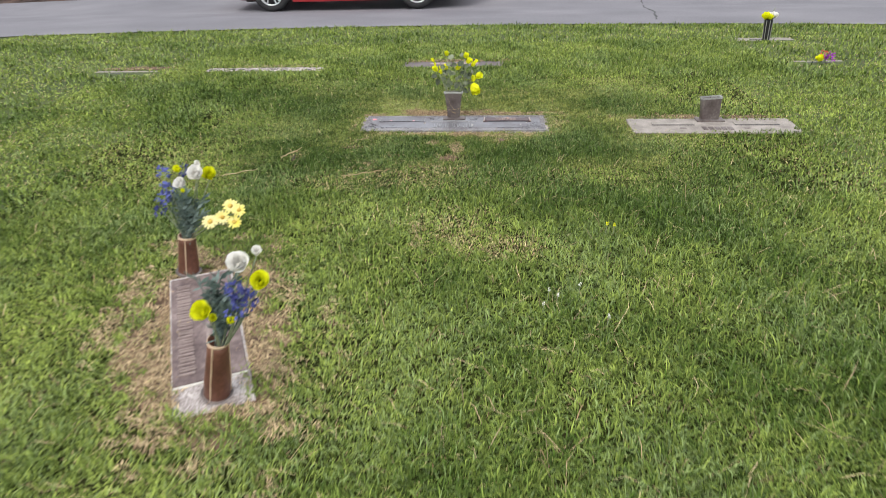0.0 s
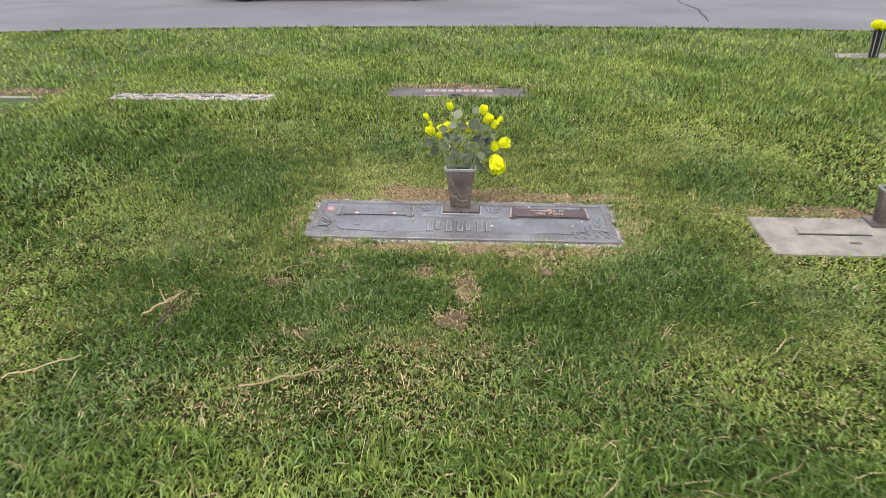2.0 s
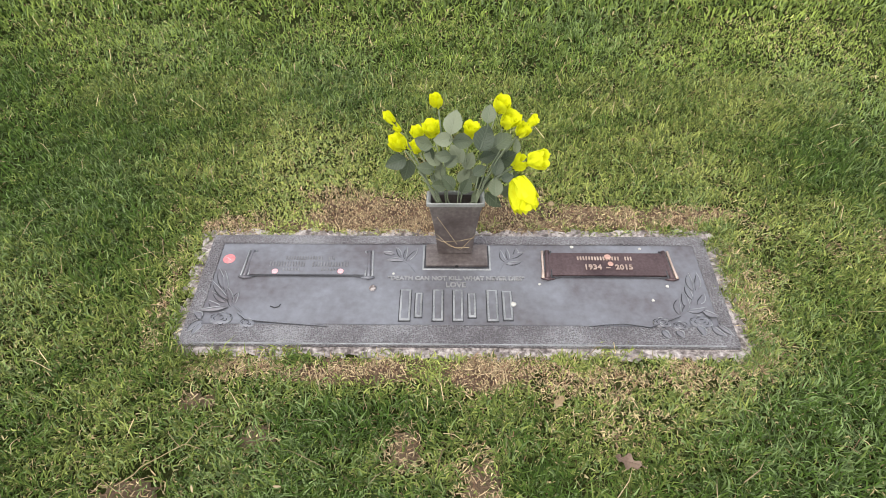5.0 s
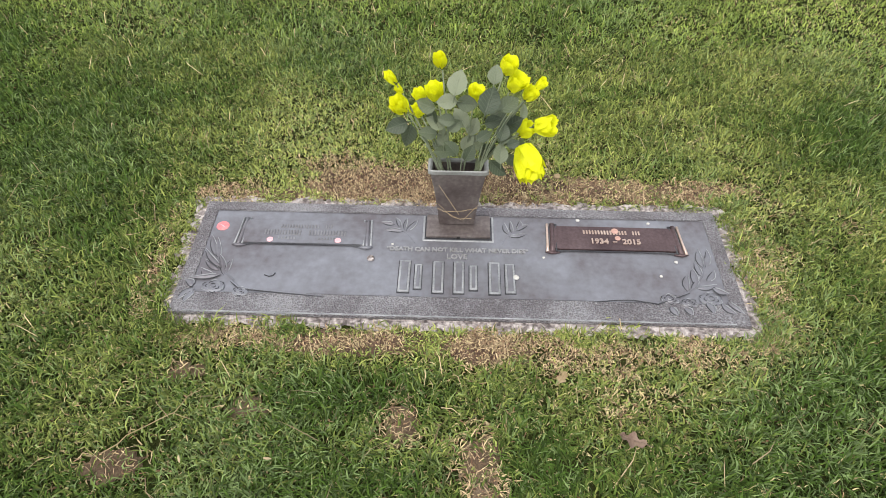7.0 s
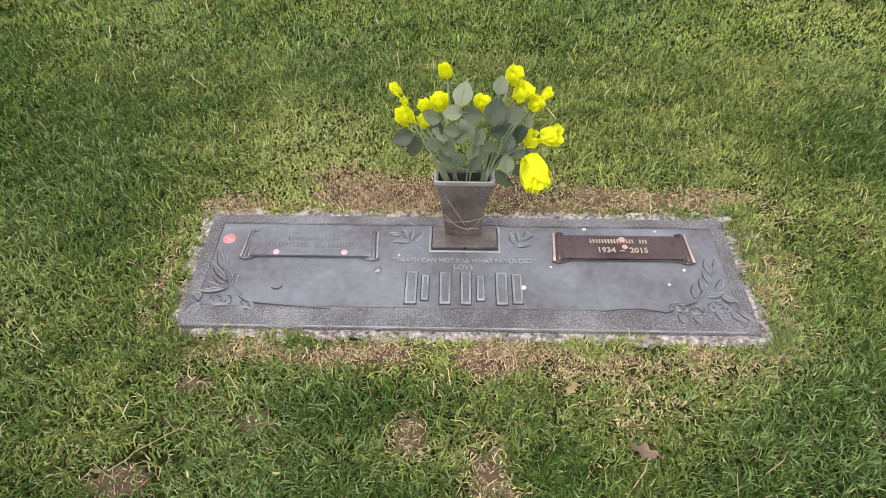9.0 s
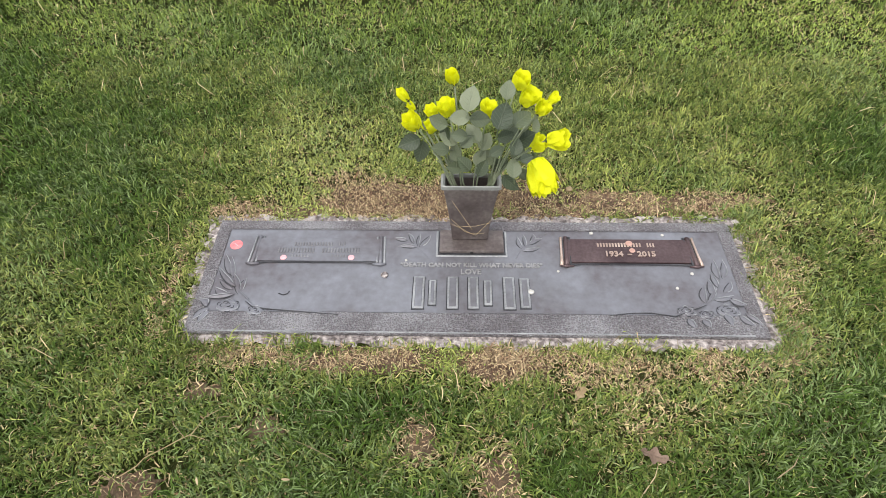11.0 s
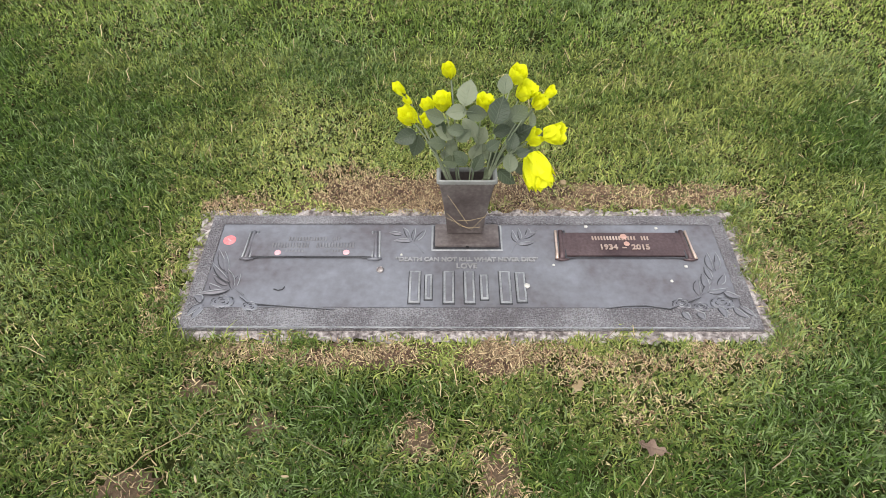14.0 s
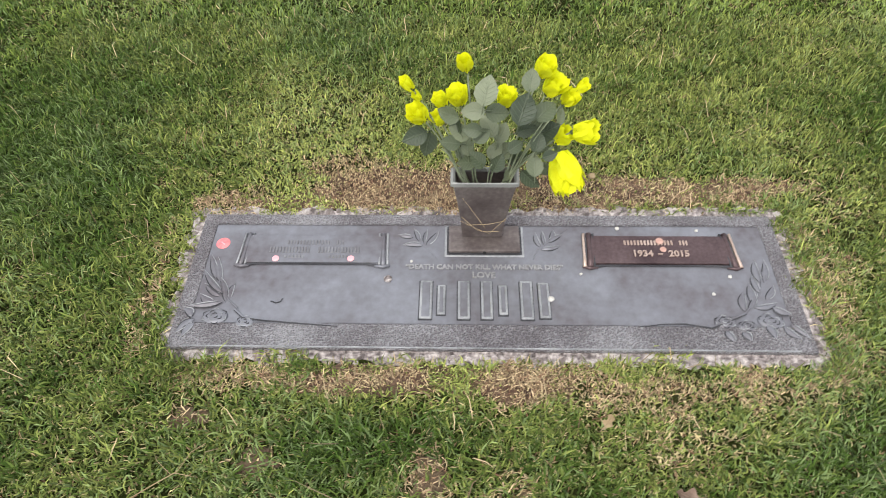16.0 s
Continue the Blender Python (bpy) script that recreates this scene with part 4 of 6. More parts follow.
# the big full rose that hangs over the rim
p = Vector((0.134, -0.010, 0.140))
d = Vector((0.22, -0.50, -0.36)).normalized()
rose(bouquet, p - d * 0.034, d, 0.070, YELLOW, 1.0, rng, slim=0.64)
vase_stem(bouquet, (0.02, 0, 0.005), p - d * 0.045, 0.112, 0.042, 0.010, rng, 0.0026)
LEAF_PLACES = ((-0.012, 0.365, 0.050, 0.1), (-0.031, 0.326, 0.040, 1.5), (0.007, 0.323, 0.042, -1.5), (0.044, 0.332, 0.056, -0.3), (0.050, 0.384, 0.038, 0.1), (-0.031, 0.289, 0.034, 1.3),
               (-0.014, 0.278, 0.034, -0.8), (0.039, 0.255, 0.032, -0.8), (0.073, 0.265, 0.036, -0.3), (0.071, 0.215, 0.042, -0.1), (0.092, 0.236, 0.027, -1.2))
for x, z, size, roll in LEAF_PLACES:
    y = rng.uniform(-0.05, -0.015)
    leaf(bouquet, (x + 0.006, y, z - 0.05 - 0.93 * (y + 0.016)), (rng.uniform(-0.25, 0.25), -0.8, 0.75), roll + rng.uniform(-0.2, 0.2), size, rng)
LEAF_BEHIND = ((0.035, 0.191, 0.032, -1.2), (0.070, 0.176, 0.046, -1.8), (-0.069, 0.320, 0.042, 1.2), (-0.057, 0.302, 0.036, 0.6), (0.080, 0.328, 0.046, -1.0), (0.112, 0.320, 0.034, -1.2),
               (0.091, 0.288, 0.050, -0.7), (-0.122, 0.275, 0.046, 1.6), (-0.103, 0.256, 0.046, 2.6), (-0.037, 0.257, 0.040, 0.7), (-0.039, 0.216, 0.036, 1.0),
               (0.010, 0.245, 0.040, 0.3), (0.020, 0.285, 0.042, -0.4), (0.055, 0.290, 0.036, -1.1), (-0.065, 0.262, 0.038, 1.0), (0.1, 0.2, 0.036, -1.6), (-0.02, 0.225, 0.040, 0.5), (0.015, 0.215, 0.038, -0.5),
               (-0.045, 0.235, 0.038, 1.2), (0.05, 0.225, 0.040, -0.9), (-0.005, 0.300, 0.044, 0.2), (0.03, 0.245, 0.042, 0.8), (0.085, 0.255, 0.040, -1.4), (0.062, 0.305, 0.042, 0.4), (-0.05, 0.285, 0.040, 0.9))
for x, z, size, roll in LEAF_BEHIND:
    y = rng.uniform(-0.02, 0.03)
    leaf(bouquet, (x + 0.006, y, z - 0.05 - 0.93 * (y + 0.016)), (rng.uniform(-0.7, 0.7), -0.7, rng.uniform(0.2, 0.9)), roll + rng.uniform(-0.3, 0.3), size, rng)
for k in range(5):
    a = (rng.uniform(-0.02, 0.02), rng.uniform(-0.007, 0.007), 0.005)
    b = (rng.uniform(-0.09, 0.10), rng.uniform(-0.06, 0.0), rng.uniform(0.18, 0.28))
    vase_stem(bouquet, a, b, 0.112, 0.042, 0.010, rng, 0.0012)


# ---- the neighbouring markers ----
def flat_marker(name, x0, x1, y0, y1, z, stone, label, seed, bars, panels, bar_mat, panel_mat, plate_mat=None):
    """A flat marker set in the turf: slab, optional bronze plate, panels and bars where it is lettered."""
    m = thing(name, pose((x0 + x1) / 2, (y0 + y1) / 2, z), label, "grave marker", "flat grave markers")
    w, d = (x1 - x0) / 2, (y1 - y0) / 2
    rng = random.Random(seed)
    bm = bmesh.new()
    box(bm, -w, w, -d, d, -0.07, 0.0, 0.006, 2)
    for v in bm.verts:
        v.co += Vector((rng.uniform(-1, 1), rng.uniform(-1, 1), 0)) * 0.002
    part("slab", bm, stone, m)
    top = 0.0
    if plate_mat:
        bm = bmesh.new()
        box(bm, -w + 0.035, w - 0.035, -d + 0.03, d - 0.03, -0.002, 0.008, 0.003, 2)
        part("plate", bm, plate_mat, m)
        top = 0.008
    for a0, a1, b0, b1 in panels:
        bm = bmesh.new()
        box(bm, a0 * w, a1 * w, b0 * d, b1 * d, top - 0.001, top + 0.005, 0.002, 1)
        p = part("panel", bm, panel_mat, m)
        bm = bmesh.new()
        box(bm, a0 * w - 0.004, a1 * w + 0.004, b0 * d - 0.008, b0 * d - 0.001, top + 0.0005, top + 0.003)
        part("panel_edge", bm, dark_and_shade_bronze, p)
    for a0, a1, b, h in bars:
        bm = bmesh.new()
        box(bm, a0 * w, a1 * w, b * d - h / 2, b * d + h / 2, top - 0.001, top + 0.003, 0.001, 1)
        part("lettering_bar", bm, bar_mat, m)
    return m


def letter_bars(x0, x1, n, b, h):
    w = (x1 - x0) / n
    return [(x0 + k * w + 0.12 * w, x0 + (k + 1) * w - 0.12 * w, b, h) for k in range(n)]


flat_marker("grave_marker", 1.06, 2.02, -0.050, 0.225, -0.002, tan_granite, "pale tan double grave marker with two panels, in the turf", 5,
            letter_bars(-0.16, 0.22, 5, -0.42, 0.05) + [(-0.42, -0.34, -0.4, 0.012), (0.34, 0.42, -0.4, 0.012)],
            [(-0.72, -0.22, 0.05, 0.42), (0.28, 0.80, 0.05, 0.42)], vase_bronze, tan_granite)
square_vase("flower_vase", pose(1.552, 0.196, 0.0, 0, -4, 0), 0.062, 0.052, 0.138, "empty oblong bronze vase standing on a tan marker")
bm = bmesh.new()
box(bm, -0.082, 0.082, -0.04, 0.04, 0.0, 0.010, 0.003, 2)
ob = tagged(new("vase_foot_plate", mesh_of(bm, "vase_foot_plate", vase_bronze)), "dark bronze foot plate under an empty vase", "plate")
ob.location = (1.552, 0.190, -0.004)
zf = gz(1.95) + 0.002
plum = flat_marker("grave_marker", -0.560, 0.330, 1.80, 2.07, zf, plum_bronze, "plum brown bronze grave marker with pale lettering", 6,
            letter_bars(-0.46, 0.52, 9, 0.42, 0.05) + [(-0.44, -0.2, -0.42, 0.014), (0.34, 0.62, -0.42, 0.014)], [], pink_letter, plum_bronze)
bm = bmesh.new()
lathe(bm, [(0.045, 0.0), (0.05, 0.004), (0.036, 0.006), (0.03, 0.002), (0.001, 0.0015)], 20)
ob = part("sunken_lid", bm, dark_inside, plum, "dark round lid of a sunken vase", True)
ob.location = (0, -0.075, 0.001)
flat_marker("grave_marker", -2.29, -1.235, 1.70, 1.90, gz(1.8) + 0.001, granite, "pale grey granite grave marker with dark inset strips", 7,
            [(-0.62, -0.50, 0.3, 0.016), (-0.46, -0.34, 0.3, 0.012), (0.10, 0.22, 0.3, 0.016), (0.26, 0.40, 0.3, 0.012), (-0.3, -0.1, 0.0, 0.012), (0.70, 0.80, 0.1, 0.03), (-0.93, -0.84, 0.1, 0.03)],
            [], dark_and_shade_bronze, granite)
flat_marker("grave_marker", -3.30, -2.72, 1.58, 1.82, gz(1.7) - 0.002, tan_granite, "pale granite grave marker half overgrown by dry grass", 8, [(-0.4, 0.0, 0.1, 0.012)], [], dark_and_shade_bronze, granite)
flat_marker("grave_marker", 2.68, 3.24, 2.97, 3.23, gz(3.0) - 0.004, tan_granite, "pale granite grave marker with a dark striped vase", 9, [(-0.5, 0.1, 0.3, 0.02)], [], dark_and_shade_bronze, granite)
flat_marker("grave_marker", 2.72, 3.16, 1.76, 1.98, gz(1.87) - 0.002, tan_granite, "small pale grave marker sunk in the grass", 10, [(-0.5, 0.5, 0.2, 0.02)], [], dark_and_shade_bronze, granite)

# the dark striped vase with yellow and white flowers, leaning a little
lean = pose(2.960, 3.10, gz(3.1) - 0.001, 0, -3, 0)
far_vase = thing("flower_vase", lean, "dark ribbed cylindrical vase with pale stripes, leaning", "vase", "grave vases")
bm = bmesh.new()
lathe(bm, [(0.030, 0.0), (0.032, 0.01), (0.038, 0.20), (0.040, 0.205), (0.035, 0.205), (0.030, 0.1), (0.001, 0.1)], 20)
part("body", bm, black_plastic, far_vase, "", True)
for k in range(7):
    a = 2 * math.pi * k / 7 + 0.3
    bm = bmesh.new()
    tube(bm, [(0.0325 * math.cos(a), 0.0325 * math.sin(a), 0.012), (0.0385 * math.cos(a), 0.0385 * math.sin(a), 0.198)], 0.0042, 5)
    part("stripe", bm, rim_bronze, far_vase, "pale stripe")
posy = thing("posy", lean @ pose(0, 0, 0.17), "small posy of yellow and white blossoms in a dark vase", "bouquet")
rng = random.Random(5)
for x, y, z, mats, sz in ((-0.035, -0.01, 0.062, YELLOW, 0.055), (0.035, -0.01, 0.066, WHITE, 0.048), (0.0, 0.03, 0.06, WHITE, 0.045), (-0.005, -0.03, 0.055, YELLOW, 0.04)):
    rose(posy, (x, y, z - sz * 0.4), (x * 5, y * 6 - 0.2, 0.8), sz, mats, 0.9, rng)
    stem(posy, (0, 0, -0.03), (x, y, z - sz * 0.5), rng)
stem(posy, (0, 0, 0), (0.045, 0, 0.135), rng, 0.004)

# the low bunch of bright blossoms on the turf
low = thing("flower_bunch", pose(2.945, 1.85, gz(1.85) + 0.018), "low bunch of yellow, purple and red artificial blossoms on a marker", "bouquet")
petal_tuft("blossom", purple_petal, low, (0.05, 0, 0.03), 0.04, 40, rng, "purple blossom")
petal_tuft("blossom", red_petal, low, (0.0, 0.02, 0.055), 0.032, 34, rng, "red blossom")
rose(low, (-0.03, -0.02, 0.01), (-0.3, -0.2, 0.7), 0.045, YELLOW, 0.9, rng)
petal_tuft("foliage", stem_green, low, (0.0, 0.02, 0.02), 0.05, 40, rng, "dark leaves")

# ---- the marker with two copper vases ----
AX = 25.5
side_z = gz(-2.0) + 0.012
sg = thing("grave_marker", pose(-0.663, -2.060, side_z, 0, 0, AX), "rose brown bronze grave plate on sandy granite amid dead grass", "grave marker", "flat grave markers")
bm = bmesh.new()
box(bm, -0.106, 0.108, -0.435, 0.325, -0.07, 0.002, 0.006, 2)
part("slab", bm, sandy_granite, sg)
bm = bmesh.new()
box(bm, -0.100, 0.100, -0.30, 0.30, -0.008, 0.008, 0.003, 2)
part("plate", bm, rose_bronze, sg)
bm = bmesh.new()
box(bm, -0.100, 0.100, -0.309, -0.300, -0.006, 0.006, 0.002, 1)
part("plate_edge", bm, white_bit, sg, "whitish worn end strip")
# one line of large raised lettering along the plate, as plain bars
for k in range(11):
    y = -0.245 + 0.047 * k
    for y0, y1, x0 in ((y - 0.017, y - 0.009, -0.084), (y + 0.001, y + 0.008, -0.080), (y + 0.013, y + 0.019, -0.082)):
        bm = bmesh.new()
        box(bm, x0, x0 + 0.046, y0, y1, 0.006, 0.0125, 0.0022, 1)
        part("lettering_bar", bm, rose_letter, sg)
for x, y0, y1 in ((0.0, -0.2, -0.02), (0.04, -0.2, -0.06), (0.0, 0.05, 0.2), (0.04, 0.05, 0.16)):
    bm = bmesh.new()
    box(bm, x, x + 0.012, y0, y1, 0.006, 0.010, 0.001, 1)
    part("lettering_bar", bm, rose_letter, sg)
V0, V1 = Vector((-0.493, -2.388, side_z + 0.003)), Vector((-0.856, -1.747, side_z - 0.004))
round_vase("copper_vase", Matrix.Translation(V0) @ pose(0, 0, 0, 5, 14, 0), 0.0255, 0.0345, 0.200, "brown copper vase with a pale seam on sandy granite")
round_vase("copper_vase", Matrix.Translation(V1) @ pose(0, 0, 0, 2, 9, 20), 0.028, 0.036, 0.150, "brown copper vase leaning slightly, amid dead grass")


def mixed_bouquet(base, label, seed, roses, tufts, daisies, spread, shift=(0, 0, 0)):
    rng = random.Random(seed)
    sx, sy, sz = shift
    roses = [(x + sx, y + sy, z + sz, *rest) for x, y, z, *rest in roses]
    tufts = [(x + sx, y + sy, z + sz, r) for x, y, z, r in tufts]
    b = thing("mixed_bouquet", Matrix.Translation(base), label, "bouquet", "bouquets in copper vases")
    for x, y, z, size, kind, opened in roses:
        d = Vector((x * 1.5, -0.55 + y, 0.5)).normalized()
        size *= 0.56
        rose(b, Vector((x, y, z)) - d * size * 0.4, d, size, WHITE if kind == "white" else YELLOW, opened, rng)
        stem(b, (0, 0, -0.04), Vector((x, y, z)) - d * size * 0.55, rng)
    for x, y, z, r in tufts:
        petal_tuft("larkspur", blue_petal, b, (x, y, z), r * 0.9, 38, rng, "blue larkspur head")
        stem(b, (0, 0, -0.04), (x, y, z), rng)
    for x, y, z, r in daisies:
        daisy(b, (x, y, z), (0.2, -0.7, 0.6), r, rng)
        stem(b, (0.01, 0, -0.02), (x, y + 0.01, z - 0.01), rng, 0.0018, 0.02)
    for k in range(16):
        frond(b, (rng.uniform(-0.015, 0.015), rng.uniform(-0.015, 0.015), -0.03),
              (spread * rng.uniform(-1, 1) + 0.03, rng.uniform(-0.03, 0.05), rng.uniform(0.07, 0.19)), rng, 0.036)
    return b


mixed_bouquet(Vector((-0.828, -1.752, 0.193)), "bouquet of white and yellow roses, blue larkspur and cream daisies", 2,
              ((0.079, 0.009, 0.228, 0.066, "white", 0.9), (0.102, 0.06, 0.206, 0.062, "yellow", 0.9), (0.083, 0.032, 0.253, 0.044, "white", 0.3), (0.024, 0.0, 0.196, 0.052, "white", 0.9), (0.010, 0.032, 0.235, 0.040, "yellow", 0.5), (0.039, -0.018, 0.178, 0.028, "yellow", 0.3)),
              ((-0.014, -0.008, 0.180, 0.034), (-0.064, -0.008, 0.102, 0.024), (-0.032, 0.012, 0.227, 0.026), (-0.035, -0.02, 0.155, 0.028), (0.019, 0.052, 0.227, 0.024)),
              ((0.126, -0.056, 0.083, 0.026), (0.167, -0.048, 0.095, 0.025), (0.230, -0.048, 0.123, 0.023), (0.206, -0.048, 0.079, 0.024), (0.199, -0.038, 0.133, 0.026)), 0.06)
mixed_bouquet(Vector((-0.443, -2.406, 0.243)), "bouquet of white and yellow roses, blue larkspur and grey-green ferns", 3,
              ((0.067, 0.057, 0.203, 0.066, "white", 0.9), (0.118, 0.060, 0.233, 0.050, "white", 0.3), (0.134, 0.006, 0.185, 0.060, "yellow", 0.9), (0.025, -0.077, 0.155, 0.058, "yellow", 0.9), (0.059, -0.020, 0.091, 0.030, "yellow", 0.4), (0.039, -0.06, 0.125, 0.030, "yellow", 0.4)),
              ((0.087, 0.0, 0.148, 0.034), (0.069, -0.010, 0.104, 0.024), (0.105, 0.0, 0.135, 0.026), (0.07, 0.01, 0.16, 0.024)), (), 0.05, (0.013, -0.030, 0.007))


# ---- the parked car ----
def car_body(wheels, width):
    """A saloon's lower shell: sections along its length, with wheel arches cut out."""
    bm = bmesh.new()
    # x along the car (front at -x), half width, sill height, waist height
    sec = ((-2.28, 0.50, 0.30, 0.62), (-2.20, 0.72, 0.22, 0.70), (-2.00, 0.84, 0.19, 0.76), (-1.60, 0.90, 0.18, 0.83), (-1.10, 0.915, 0.18, 0.92), (-0.60, 0.92, 0.18, 0.96),
           (0.0, 0.92, 0.18, 0.98), (0.8, 0.92, 0.18, 1.0), (1.5, 0.91, 0.19, 1.03), (2.0, 0.88, 0.22, 1.04), (2.20, 0.80, 0.26, 1.0), (2.30, 0.62, 0.34, 0.90))
    rings = []
    for x, w, s, b in sec:
        h = b - s
        half = [(w * 0.84, s), (w * 0.955, s + 0.06 * h), (w * 0.975, s + 0.16 * h), (w * 0.995, s + 0.34 * h), (w, s + 0.55 * h), (w * 0.985, s + 0.76 * h), (w * 0.93, s + 0.92 * h), (w * 0.80, b), (w * 0.4, b + 0.025)]
        ring = [bm.verts.new((x, -y, z)) for y, z in half] + [bm.verts.new((x, y, z)) for y, z in reversed(half)]
        rings.append(ring)
    m = len(rings[0])
    for a, b in zip(rings, rings[1:]):
        for k in range(m):
            bm.faces.new((a[k], a[(k + 1) % m], b[(k + 1) % m], b[k]))
    bm.faces.new(rings[0])
    bm.faces.new(rings[-1][::-1])
    bmesh.ops.recalc_face_normals(bm, faces=bm.faces)
    body = new("draft_body", mesh_of(bm, "body", car_paint))
    cutters = []
    for wx in wheels:
        c = bmesh.new()
        lathe(c, [(0.375, -1.2), (0.375, 1.2)], 40, Matrix.Translation((wx, 0, 0.335)) @ Matrix.Rotation(math.pi / 2, 4, "X"))
        cut = new("draft_cut", mesh_of(c, "cut", black_plastic))
        mod = body.modifiers.new("arch", "BOOLEAN")
        mod.operation, mod.object, mod.solver = "DIFFERENCE", cut, "EXACT"
        cutters.append(cut)
    dg = bpy.context.evaluated_depsgraph_get()
    me = bpy.data.meshes.new_from_object(body.evaluated_get(dg))
    for o in [body] + cutters:
        bpy.data.objects.remove(o)
    me.name = "body"
    for f in me.polygons:
        f.use_smooth = True
    me.set_sharp_from_angle(angle=radians(32))
    return me


def wheel(parent, x, y, out):
    m = Matrix.Translation((x, y, 0.335)) @ Matrix.Rotation(math.pi / 2 * out, 4, "X")
    bm = bmesh.new()
    lathe(bm, [(0.215, -0.10), (0.30, -0.11), (0.328, -0.085), (0.335, 0.0), (0.328, 0.085), (0.30, 0.11), (0.225, 0.105), (0.215, 0.07), (0.215, -0.10)], 40, m)
    for f in [f for f in bm.faces if len(f.verts) > 4]:
        bm.faces.remove(f)
    w = part("wheel", bm, rubber, parent, "black tyre on a five-spoke alloy rim", True)
    bm = bmesh.new()
    lathe(bm, [(0.218, 0.070), (0.226, 0.102), (0.216, 0.108), (0.205, 0.098), (0.200, 0.07)], 40, m)
    for f in [f for f in bm.faces if len(f.verts) > 4]:
        bm.faces.remove(f)
    part("rim", bm, alloy, w, "", True)
    # a plain black disc stands in for the shade behind the spokes
    bm = bmesh.new()
    lathe(bm, [(0.214, 0.0), (0.214, 0.012), (0.001, 0.012)], 30, m)
    part("brake_shade", bm, black_plastic, w)
    for k in range(5):
        a = 2 * math.pi * k / 5 + 0.3
        for da in (-0.17, 0.17):
            bm = bmesh.new()
            ca, sa = math.cos(a + da * 0.45), math.sin(a + da * 0.45)
            cb, sb = math.cos(a + da * 1.25), math.sin(a + da * 1.25)
            tube(bm, [m @ Vector((0.045 * ca, 0.045 * sa, 0.088)), m @ Vector((0.12 * (ca + cb) / 2, 0.12 * (sa + sb) / 2, 0.094)), m @ Vector((0.207 * cb, 0.207 * sb, 0.090))], [0.020, 0.017, 0.019], 6, 0.8)
            part("spoke", bm, alloy, w)
    bm = bmesh.new()
    lathe(bm, [(0.058, 0.07), (0.056, 0.094), (0.034, 0.102), (0.001, 0.103)], 20, m)
    part("hub_cap", bm, alloy, w, "", True)
    for k in range(5):
        a = 2 * math.pi * k / 5
        bm = bmesh.new()
        lathe(bm, [(0.008, 0.09), (0.007, 0.104), (0.001, 0.105)], 8, m @ Matrix.Translation((0.038 * math.cos(a), 0.038 * math.sin(a), 0)))
        part("wheel_nut", bm, black_plastic, w)


